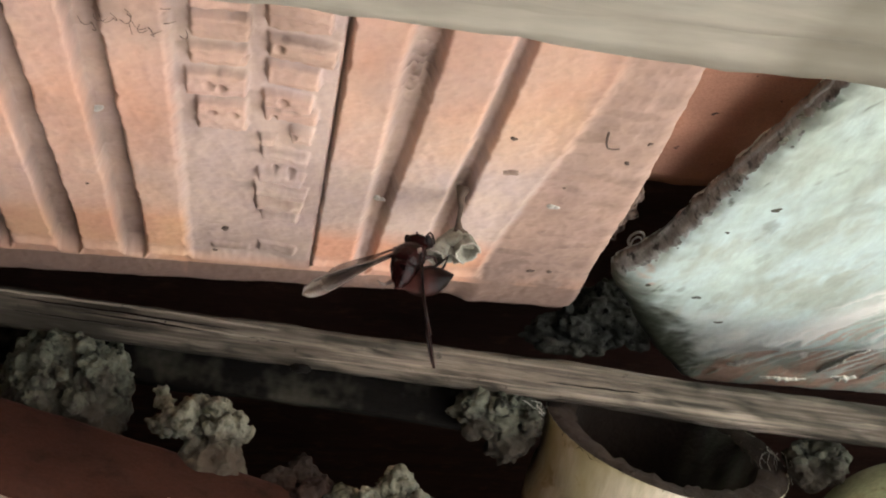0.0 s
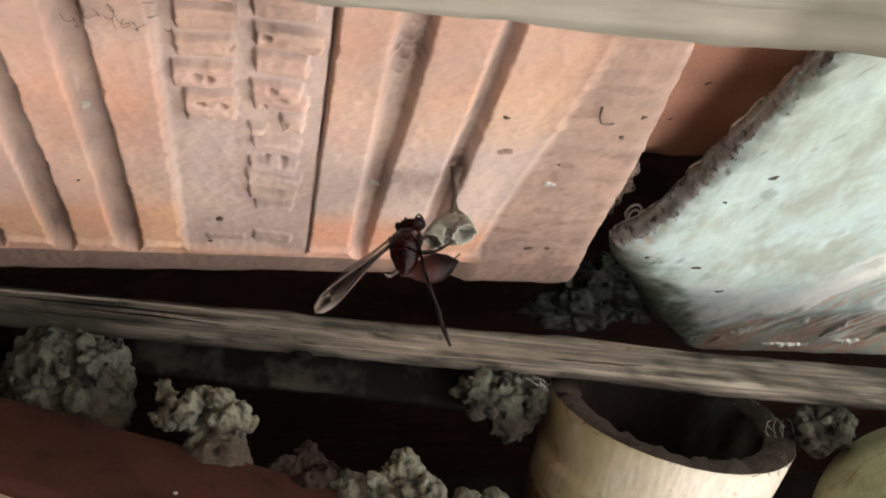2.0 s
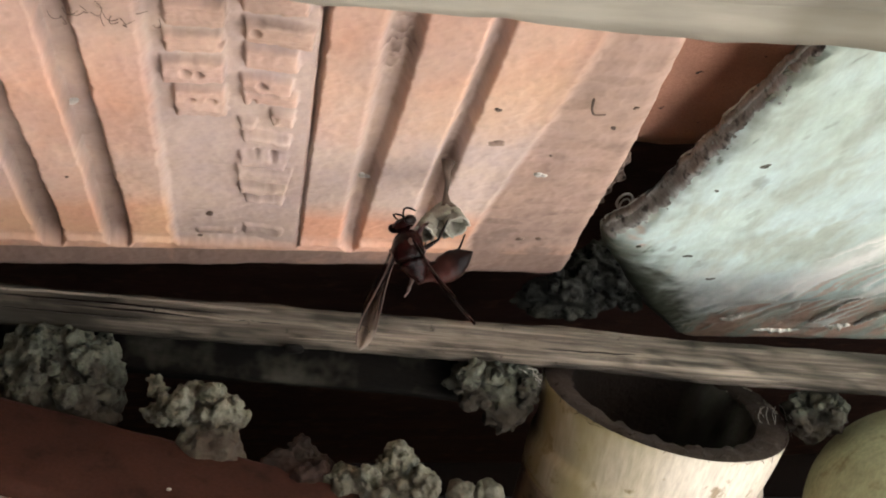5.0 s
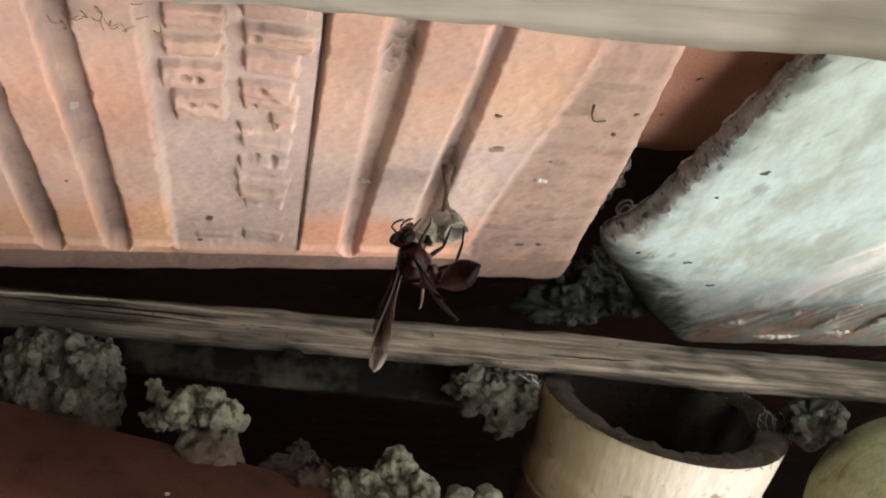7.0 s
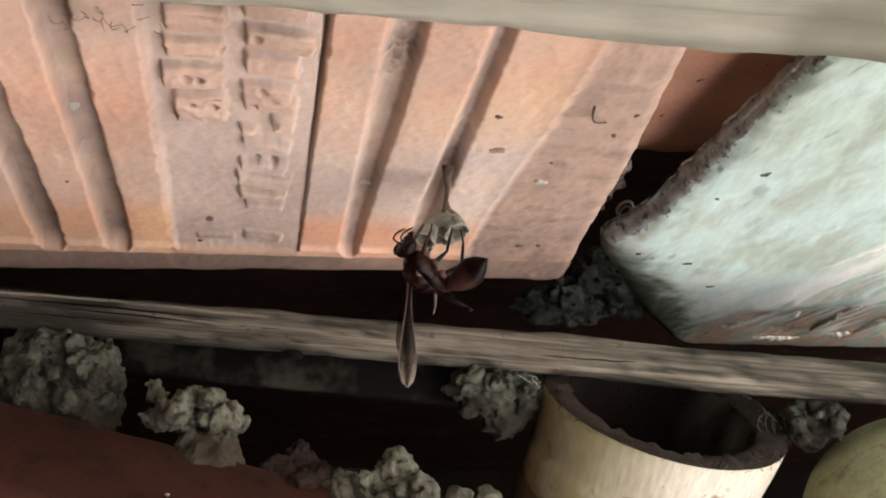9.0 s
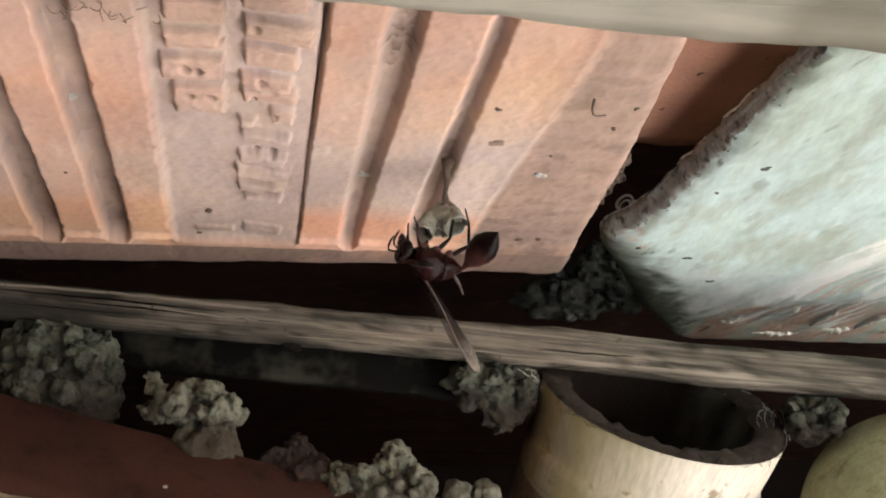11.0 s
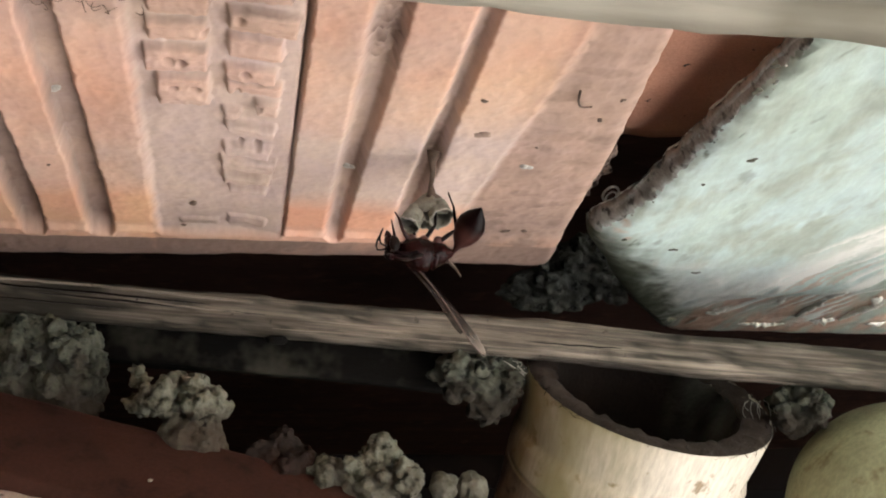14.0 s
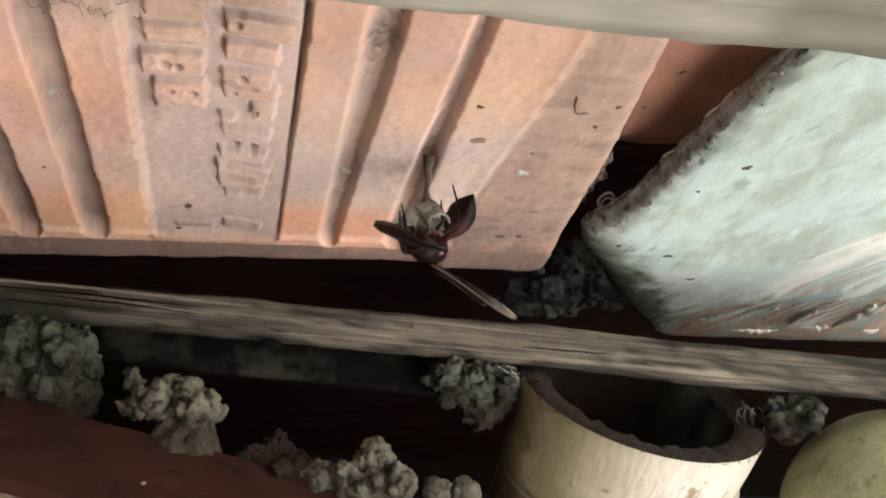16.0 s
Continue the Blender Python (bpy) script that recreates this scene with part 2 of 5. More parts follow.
def slab(nu, nv, fn, thick):
    """A sheet with a back, thick along local z, closed all round."""
    verts, faces = sheet(nu, nv, fn)
    k = len(verts)
    back = [(x, y, max(z, 0) + thick) for x, y, z in verts]
    rim = [i for i in range(nu)] + [j * nu + nu - 1 for j in range(1, nv)] + [(nv - 1) * nu + i for i in range(nu - 2, -1, -1)] + [j * nu for j in range(nv - 2, 0, -1)]
    ring = [(rim[i], rim[(i + 1) % len(rim)]) for i in range(len(rim))]
    base = [k + i for i in range(len(rim))]
    verts = verts + [back[i] for i in rim]
    faces = [f[::-1] for f in faces] + [(a, b, base[(i + 1) % len(rim)], base[i]) for i, (a, b) in enumerate(ring)] + [tuple(base)]
    return verts, faces


def fbm(x, y, z=0.0, octaves=4):
    return noise.fractal((x, y, z), 1.0, 2.0, octaves)


def step(a, b, x):
    t = min(1, max(0, (x - a) / (b - a)))
    return t * t * (3 - 2 * t)


BALLS = {}


def ball(level):
    """Points and triangles of a unit icosphere, made once for each level."""
    if level not in BALLS:
        b = bmesh.new()
        bmesh.ops.create_icosphere(b, subdivisions=level, radius=1)
        b.verts.index_update()
        BALLS[level] = ([v.co.copy() for v in b.verts], [[v.index for v in f.verts] for f in b.faces])
        b.free()
    return BALLS[level]


def blob(bm, centre, radii, rough, freq, seed, level=4, turn=None):
    """A lumpy ball added to bm."""
    made, tris = ball(level)
    made = [bm.verts.new(p) for p in made]
    for t in tris:
        bm.faces.new([made[i] for i in t])
    c, off = Vector(centre), Vector((seed * 7.3, seed * 3.1, seed * 5.7))
    for v in made:
        d = v.co.normalized()
        k = 1 + rough * (noise.fractal(d * freq + off, 1.0, 2.0, 5) + 0.35 * abs(noise.noise(d * freq * 3.3 + off)))
        p = Vector((d.x * radii[0], d.y * radii[1], d.z * radii[2])) * k
        v.co = c + (turn @ p if turn else p)


def tube(bm, pts, radii, sides=8):
    """A closed tube through pts."""
    rings, pts = [], [Vector(p) for p in pts]
    for i, p in enumerate(pts):
        d = (pts[min(i + 1, len(pts) - 1)] - pts[max(i - 1, 0)]).normalized()
        a = d.cross(Vector((0.31, 0.2, 0.93))).normalized()
        b = d.cross(a)
        rings.append([bm.verts.new(p + (a * math.cos(6.2832 * k / sides) + b * math.sin(6.2832 * k / sides)) * radii[i]) for k in range(sides)])
    for r, s in zip(rings, rings[1:]):
        for k in range(sides):
            bm.faces.new((r[k], r[(k + 1) % sides], s[(k + 1) % sides], s[k]))
    bm.faces.new(rings[0][::-1]), bm.faces.new(rings[-1])


def lathe(bm, profile, sides=24, centre=(0, 0, 0)):
    """Rings of (radius, height) round local z; radius 0 closes an end."""
    rings = []
    for r, z in profile:
        rings.append([bm.verts.new((centre[0] + r * math.cos(6.2832 * k / sides), centre[1] + r * math.sin(6.2832 * k / sides), centre[2] + z)) for k in range(sides)])
    for a, b in zip(rings, rings[1:]):
        for k in range(sides):
            bm.faces.new((a[k], a[(k + 1) % sides], b[(k + 1) % sides], b[k]))
    return rings


def basis(origin, x, y):
    """A pose at origin with local x and y along these directions (y made square to x)."""
    x = Vector(x).normalized()
    z = x.cross(Vector(y)).normalized()
    m = Matrix((x, z.cross(x), z)).transposed().to_4x4()
    m.translation = origin
    return m


# ---- setting ----
TILE = basis((0.0009, 0.2657, 1.5556), (0.9879, 0.1549, 0.0014), (-0.1514, 0.9672, -0.2042))   # x across the ribs, y down the slope, z up


def box(name, lo, hi, material, label, category, kind="structure", bevel=0.0):
    bm = bmesh.new()
    bmesh.ops.create_cube(bm, size=1)
    for v in bm.verts:
        v.co = [lo[i] + (v.co[i] + 0.5) * (hi[i] - lo[i]) for i in range(3)]
    if bevel:
        bmesh.ops.bevel(bm, geom=bm.edges[:], offset=bevel, segments=2, affect="EDGES")
    return tagged(part(name, bm, material, None, label, False), "", category, "", kind)


# unseen pale ground, added to bounce sunlight up under the tiles
box("ground", (-40, -40, -0.1), (40, 40, 0), BOUNCE_GROUND, "unseen pale ground added to bounce light under the eaves", "ground")
# closes the void behind; its shade is put into a near-black colour
box("wall_back", (-0.40, 0.9, 0), (3, 1.05, 2.2), VOID_DARK, "near-black wall added to close the dark behind the laths", "wall")
# two unseen blocks added to keep ground light out of the recess
box("blocker_slab", (-0.25, 0.25, 0), (-0.005, 0.352, 1.457), WALL, "unseen dark block added below the slab to cut light", "wall")
box("blocker_front", (-0.25, 0.352, 0), (3, 0.9, 1.455), WALL, "unseen dark wall added under the laths to block light", "wall")
# unseen walls added so that most light arrives from the right
box("blocker_left", (-0.40, -0.70, 0), (-0.25, 0.9, 2.2), WALL, "unseen dark wall added to block light from the left", "wall")
box("blocker_behind", (-0.40, -0.85, 0), (0.35, -0.70, 2.2), WALL, "unseen dark wall added to block light from behind", "wall")
# boards added overhead, sized to hold sky light off the tiles
deck = box("added_boards", (-0.32, -0.6, 0.05), (0.5, 0.62, 0.07), BOARD, "dark boards added above the tiles to block sky light", "roof")
deck.matrix_world = TILE

# ribbed roof tile, seen from below
# each rib: its two edges at the upper and at the lower end, and how softly its right flank falls
RIBS = ((-0.1270, -0.1190, -0.1270, -0.1190, 0.0), (-0.1115, -0.1050, -0.1110, -0.1045, 0.0), (-0.1000, -0.0918, -0.0995, -0.0906, 0.0),
        (-0.0848, -0.0768, -0.0831, -0.0752, 0.0), (-0.0692, -0.0598, -0.0676, -0.0594, 0.0008), (-0.0281, -0.0185, -0.0288, -0.0193, 0.0012),
        (-0.0110, -0.0010, -0.0134, -0.0037, 0.0012), (0.0040, 0.0190, 0.0026, 0.0120, 0.0014))
# raised worn marks: two columns of blocks (left, right, top, bottom) and the pits in them
MARKS = ((-0.0553, -0.0448, -0.0700, -0.0630), (-0.0552, -0.0447, -0.0615, -0.0541), (-0.0556, -0.0452, -0.0508, -0.0450), (-0.0566, -0.0452, -0.0415, -0.0338), (-0.0549, -0.0451, -0.0306, -0.0195),
         (-0.0424, -0.0312, -0.0700, -0.0600), (-0.0420, -0.0300, -0.0560, -0.0488), (-0.0420, -0.0322, -0.0468, -0.0398), (-0.0424, -0.0330, -0.0355, -0.0310), (-0.0424, -0.0318, -0.0302, -0.0262),
         (-0.0368, -0.0322, -0.0222, -0.0172), (-0.0428, -0.0395, -0.0172, -0.0140), (-0.0422, -0.0325, -0.0112, -0.0072), (-0.0428, -0.0330, -0.0010, 0.0036),
         (-0.0434, -0.0322, 0.0060, 0.0108), (-0.0430, -0.0330, 0.0142, 0.0182), (-0.0420, -0.0334, 0.0212, 0.0236), (-0.0530, -0.0440, 0.0445, 0.0475), (-0.0420, -0.0330, 0.0415, 0.0470))
PITS = ((-0.0502, -0.0372, 0.0012), (-0.0522, -0.0376, 0.0011), (-0.0516, -0.0264, 0.0011), (-0.0478, -0.0262, 0.0012), (-0.0459, -0.0472, 0.0008), (-0.0545, -0.0320, 0.0008),
        (-0.0385, -0.0334, 0.0011), (-0.0404, -0.0276, 0.0008), (-0.0400, -0.0535, 0.0012), (-0.0360, -0.0202, 0.0008), (-0.0393, -0.0014, 0.0007), (-0.0360, -0.0012, 0.0010), (-0.0400, -0.0068, 0.0009), (-0.0362, -0.0064, 0.0008))
TILE_END = 0.0772
TILE_GRIME_SHADE = []


def tile_relief(s, q):
    """Height over the rib tops (positive: towards the room) and dust."""
    n1, n2 = fbm(s * 90, q * 60, 3), fbm(s * 420, q * 420, 7)
    n3 = fbm(s * 26, q * 22, 13)
    wob = 0.00040 * fbm(s * 20, q * 210, 1) + 0.00018 * n2
    k = step(-0.065, 0.05, q)
    h = -0.0044 + 0.0008 * step(-0.03, -0.018, s)
    panel = step(-0.0601, -0.0588, s) * (1 - step(-0.0290, -0.0284, s))
    flat = step(0.0120, 0.0190, s + 0.006 * (k - 0.4))
    h = h + panel * (0.0026 + 0.0010 * step(-0.0420, -0.0300, s)) + flat * 0.0023
    dust = 0.92 + 0.08 * panel - 0.30 * flat
    best, near = 0.0, 0.0
    for a0, b0, a1, b1, soft in RIBS:
        a, b = a0 + (a1 - a0) * k, b0 + (b1 - b0) * k
        flank = 0.0004 if abs(a + 0.0285) < 0.001 else 0.0014
        a, b = (a, b + 0.0004) if flank < 0.001 else (a - 0.0006, b + 0.0005)
        top = step(a - flank, a + 0.0004, s + wob) * (1 - step(b - 0.0006 - soft * 0.25, b + 0.0008 + soft, s - wob))
        best = max(best, top)
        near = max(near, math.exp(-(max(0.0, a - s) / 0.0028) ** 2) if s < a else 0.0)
    h = h * (1 - best)
    # the ribs are bare and orange at the lower end, dusty half way, yellowish above
    low = step(0.018, 0.042, q + 0.005 * n1)
    left = 1 - step(-0.062, -0.05, s)
    rib_dust = 0.44 - 0.22 * left + 0.30 * n3 + (0.80 - 0.42 * left) * math.exp(-((q - 0.010) / 0.024) ** 2) + 0.30 * left * (1 - step(-0.06, -0.02, q)) + 0.16 * n1 - 0.9 * low
    dust = dust * (1 - best) + best * max(0.0, rib_dust)
    mark, pit, rag = 0.0, 0.0, 0.00022 * fbm(s * 500, q * 400, 9, 3) + 0.00030 * fbm(s * 90, q * 240, 39, 3)
    if -0.060 < s < -0.029 and q < 0.05:
        for a, b, c, d in MARKS:
            if a - 0.002 < s < b + 0.002 and c - 0.002 < q < d + 0.002:
                m = step(a - 0.0004, a + 0.0005, s + rag) * (1 - step(b - 0.0006, b + 0.0003, s + rag * 1.6)) * step(c - 0.0004, c + 0.0005, q + rag) * (1 - step(d - 0.0006, d + 0.0003, q - rag))
                mark = max(mark, m * (0.4 if c > 0.03 else 1.0))
        for a, c, r in PITS:
            pit = max(pit, 1 - step(r * 0.45, r, math.hypot(s - a + rag * 1.4, (q - c) * 0.75 + rag)))
        h += mark * (0.0020 + 0.00012 * n2 + 0.0005 * fbm(s * 40, q * 420, 43, 3)) - pit * 0.0016
        dust -= 0.34 * mark * (1 - step(-0.03, -0.008, q)) + 0.08 * mark
    gut = math.exp(-((s + 0.0288 + wob * 0.9) / 0.00034) ** 2) * (0.75 + 0.5 * n1) * (1 - step(0.046, 0.052, q))
    h -= 0.0016 * gut
    # the channels run out in a round end, with a small crest, before the lip
    end = step(0.0490, 0.0550, q + 0.0008 * n1 + 0.006 * best)
    h = h * (1 - end) + end * (-0.0004)
    h += 0.0011 * math.exp(-((q - 0.0535 + 0.0035 * best + 0.0006 * n1) / 0.0015) ** 2) * (1 - flat) * (1 - 0.6 * panel)
    lip = step(0.0556, 0.0590, q + 0.0008 * n1)
    h -= lip * 0.0020 * (1 - flat)
    dust = dust * (1 - end) + end * (0.25 + 0.30 * n1)
    rough_patch = math.exp(-((s + 0.0152) / 0.004) ** 2 - ((q + 0.047) / 0.010) ** 2) * (1 - best)
    h += 0.00016 * n2 + 0.0003 * n1 + rough_patch * 0.0016 * n2 + 0.0005 * fbm(s * 60, q * 14, 29) * (1 - best) * (1 - panel)
    # dirt on flat margin and by the nest; shade painted beside ribs and on lip
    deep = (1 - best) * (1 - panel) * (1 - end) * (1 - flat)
    grime_shade = deep * (0.13 + 0.62 * near + 0.22 * left + 0.35 * (1 - step(-0.10, -0.08, s)) + 0.30 * n1 + 0.20 * fbm(s * 200, q * 40, 17))
    # rough patch is dirt; groove, pits and mark edges get painted shade
    grime_shade += rough_patch * (0.36 + 0.9 * n2) + 0.35 * gut + 0.55 * pit + 1.5 * mark * (1 - mark) * (0.8 + n1)
    grime_shade += flat * (0.54 + 0.14 * n1 + 0.14 * fbm(s * 30, q * 160, 19) + 0.20 * step(0.25, 0.55, fbm(s * 120, q * 160, 23)) + 0.10 * k + 0.34 * step(0.005, 0.06, q + 0.010 * n1))
    grime_shade += panel * (0.12 + 0.16 * n3 + 0.30 * step(0.026, 0.044, q + 0.008 * n1) + 0.5 * math.exp(-((s + 0.0512) / 0.0022) ** 2 - ((q - 0.035) / 0.005) ** 2) * (0.5 + n2))
    # shade of the turned-under lip put in the colour
    grime_shade += lip * (1.12 + 0.45 * n1 + 0.30 * (1 - step(-0.10, -0.04, s))) * (1 - 0.22 * flat)
    # left end darkened for fading light; the rest is scattered dirt
    grime_shade += 0.42 * (1 - step(-0.095, -0.056, s)) * step(-0.02, 0.05, q) + (1 - step(-0.058, -0.042, q + 0.008 * n1)) * (1 - step(-0.045, -0.025, s)) * (0.22 + 0.5 * n1) + 0.08 * left + 0.20 * step(0.1, 0.6, fbm(s * 38, q * 30, 27)) + 0.10 * step(0.3, 0.6, n2)
    grime_shade += (0.70 + 0.5 * n2) * math.exp(-((s - 0.0012 - 0.06 * (q - 0.004)) / 0.0016) ** 2 - ((q - 0.004) / 0.010) ** 2) + 0.55 * math.exp(-((s + 0.0010) / 0.0030) ** 2 - ((q - 0.016) / 0.012) ** 2) * (1 - best)
    TILE_GRIME_SHADE.append(min(0.95, max(0.0, grime_shade * 0.78)))
    return h, dust


def edge_of(q):
    return 0.0352 + 0.0022 * step(-0.06, 0.01, q) + (q + 0.057) * 0.038 + 0.0005 * fbm(q * 150, 2.0)


TILE_DUST = []


def tile_point(u, v):
    q = -0.15 + v * 0.975 if v < 0.08 else -0.072 + (v - 0.08) / 0.92 * (TILE_END + 0.072)
    right = edge_of(q)
    corner = max(0.0, q - (TILE_END - 0.007)) / 0.007
    right -= 0.007 * (1 - math.sqrt(max(0, 1 - corner * corner)))
    s = -0.15 + u * 0.70 if u < 0.06 else -0.108 + (u - 0.06) / 0.94 * 0.148
    if s > 0.018:
        s = 0.018 + (s - 0.018) * (right - 0.018) / 0.022
    h, dust = tile_relief(s, q)
    for gap, wide, drop in ((right - s, 0.003, 0.0022), (TILE_END - q, 0.0125, 0.0046)):
        if gap < wide:
            h -= drop * (1 - math.sqrt(max(0, 1 - (1 - gap / wide) ** 2)))
    TILE_DUST.append(dust)
    return (s, q + (0.0006 * fbm(s * 60, 5.0) + 0.0066 * max(0, (0.02 - s) / 0.12)) * step(0.05, TILE_END, q), -h)


verts, faces = slab(500, 500, tile_point, 0.012)
roof_tile = tagged(mesh_ob("roof_tile", verts, faces, CLAY), "ribbed orange clay roof tile, dusty underside with worn embossed marks", "roof tile", "roof tiles")
roof_tile.matrix_world = TILE
dust = roof_tile.data.attributes.new("dust", "FLOAT", "POINT")
for i, d in enumerate(TILE_DUST):
    dust.data[i].value = d
grime_shade = roof_tile.data.attributes.new("grime_shade", "FLOAT", "POINT")
for i, d in enumerate(TILE_GRIME_SHADE[:len(TILE_DUST)]):
    grime_shade.data[i].value = d

# neighbouring tile, lime washed and peeling at its lower end
PEEL, MOULD_SHADE, FRESH_LIT = [], [], []


def lime_left(q):
    if q < 0.046:
        return 0.0548 - 0.0095 * (q + 0.055) / 0.101 + 0.0009 * fbm(q * 110, 9.0) + 0.0058 * (1 - step(0.018, 0.075, q))
    return 0.0453 + 0.0058 * (1 - step(0.018, 0.075, q)) + 0.63 * (math.sqrt((q - 0.046) ** 2 + 0.000144) - 0.012) + 0.0006 * fbm(q * 110, 9.0)


def lime_roll(d, q):
    """How far the surface rounds away near its edge; a wide roll at the lower corner."""
    k = step(0.03, 0.075, q) * (1 - 0.94 * step(0.070, 0.096, q))
    return (0.004 + 0.0045 * k) * (1 - math.sqrt(max(0, 1 - (1 - min(1, d / (0.004 + 0.016 * k))) ** 2)))


def lime_point(u, v):
    q = -0.17 + (1 - (1 - v) ** 1.3) * 0.309
    left = lime_left(q)
    s = left + (0.30 - left) * u ** 1.8
    n1, n2 = fbm(s * 45, q * 45, 21), fbm(s * 200, q * 200, 23)
    d = s - left
    h = -0.0008 + 0.0007 * n1 + 0.00025 * n2
    h -= lime_roll(d, q)
    h -= 0.0025 * step(0.124, 0.144, q) ** 2
    # lower end: thin ridges left of the coat, running across the slope
    line = (q - 0.0965 + (s - 0.10) * 0.30) * 0.8 + 0.003 * n1
    streak = fbm(q * 38, s * 210 + q * 30, 31, 3)
    low = step(-0.003, 0.005, line) * step(0.086, 0.098, s + 0.006 * n2)
    peel = low * (0.92 - 0.9 * max(0, streak - 0.30))
    bare = (1 - step(0.056, 0.061, s + 0.004 * n1)) * step(0.024, 0.036, q + 0.008 * n2) * (1 - step(0.054, 0.066, q + 0.006 * n1))
    peel = max(peel, bare * (0.38 + 0.35 * n2))
    h += 0.0014 * math.exp(-((line + 0.006) / 0.005) ** 2) * step(0.09, 0.11, s)
    h -= 0.0006 * step(0.3, 0.7, peel)
    along_, across = (s - 0.096) * 0.336 - (q - 0.091) * 0.94, (s - 0.096) * 0.94 + (q - 0.091) * 0.336
    brush = fbm(across * 330 + 0.6 * n1, along_ * 22, 37, 4)
    window = step(-0.004, 0.002, across + 0.003 * n1) * (1 - step(0.040, 0.060, across)) * step(-0.022, -0.006, along_ + 0.004 * n2) * (1 - step(0.070, 0.110, along_))
    main = math.exp(-((across - 0.004 - 0.10 * max(0.0, along_)) / (0.004 + 0.05 * max(0.0, along_))) ** 2) * step(-0.012, 0.0, along_)
    fresh = window * min(1.0, 0.85 * step(0.02, 0.30, brush) + 0.75 * main)
    peel = max(peel, window * 0.55 * step(0.10, 0.35, -brush) * step(0.030, 0.075, q)) * (1 - 0.85 * fresh)
    h += 0.0006 * fresh
    side = 0.832 * (s - 0.046) - 0.555 * (q - 0.049) + 0.0035 * n1 + 0.0016 * n2
    # shade of the turned-away corner put in as dark tone, mixed with mould
    corner = (1 - step(-0.001, 0.0150, side + 0.003 * n2)) * step(0.036, 0.055, q)
    # lower corner also paled to paint its light in, beyond the fresh strokes
    fresh = max(fresh, 0.95 * step(0.058, 0.090, q + 0.010 * n1) * (1 - step(0.098, 0.125, s + 0.010 * n2)) * (0.85 + 0.3 * n2) * (1 - low) * (1 - corner))
    FRESH_LIT.append(0.9 * fresh)
    PEEL.append(peel)
    fleck = step(0.52, 0.68, fbm(s * 230 + 0.8 * n1, q * 70, 33, 4)) * math.exp(-(d / 0.026) ** 2) * 0.55
    veil = 0.06 * math.exp(-(max(0.0, side) / 0.020) ** 2) * step(0.03, 0.06, q) * (1 + 1.5 * n1) + 0.10 * step(0.1, 0.55, fbm(s * 80, q * 30, 35))
    edge = 0.34 * math.exp(-(d / 0.006) ** 2) * (0.7 + n1 + n2) * (1 - step(0.03, 0.05, q))
    MOULD_SHADE.append(min(0.97, max(0.0, (fleck + 0.95 * corner + veil + edge) * (1 - 0.9 * low))))
    return (s, q, -h)


verts, faces = slab(260, 340, lime_point, 0.002)
lime_tile = tagged(mesh_ob("limewashed_tile", verts, faces, LIME), "clay roof tile under peeling pale lime wash", "roof tile", "roof tiles")
lime_tile.matrix_world = TILE
peel = lime_tile.data.attributes.new("peel", "FLOAT", "POINT")
for i, d in enumerate(PEEL):
    peel.data[i].value = d
fresh = lime_tile.data.attributes.new("fresh", "FLOAT", "POINT")
for i, d in enumerate(FRESH_LIT):
    fresh.data[i].value = d
mould_shade = lime_tile.data.attributes.new("mould_shade", "FLOAT", "POINT")
for i, d in enumerate(MOULD_SHADE):
    mould_shade.data[i].value = d


def lime_height(s, q):
    """Local z of the lime washed surface."""
    n1 = fbm(s * 45, q * 45, 21)
    return 0.0008 - 0.0007 * n1 + lime_roll(s - lime_left(q), q) + 0.0025 * step(0.124, 0.144, q) ** 2


def flake(pts, wide, high, seed):
    """A ridge of loose lime along pts (s, q), lying on the tile."""
    pts = [Vector((s, q, 0)) for s, q in pts]
    n = 10 * (len(pts) - 1)
    bm, rings = bmesh.new(), []
    for i in range(n + 1):
        f = i / n * (len(pts) - 1)
        j = min(len(pts) - 2, int(f))
        p, d = pts[j].lerp(pts[j + 1], f - j), (pts[j + 1] - pts[j]).normalized()
        side = Vector((-d.y, d.x, 0))
        taper = max(0.08, math.sin(3.1416 * min(0.97, max(0.03, i / n))) ** 0.5) * (1 + 0.5 * fbm(i * 0.35, seed))
        p = p + side * wide * 0.5 * fbm(i * 0.3, seed + 3.0)
        ring = []
        for k in range(9):
            a = 3.1416 * k / 8
            e = p + side * math.cos(a) * wide * 0.5 * taper
            ring.append(bm.verts.new((e.x, e.y, lime_height(e.x, e.y) + 0.0002 - math.sin(a) * high * taper * (1 + 0.5 * fbm(i * 0.8, k * 0.7, seed)))))
        rings.append(ring)
    for a, b in zip(rings, rings[1:]):
        for k in range(8):
            bm.faces.new((a[k], a[k + 1], b[k + 1], b[k]))
    part("lime_flake", bm, LIME_FLAKE, lime_tile, "loose white flake of lime wash")


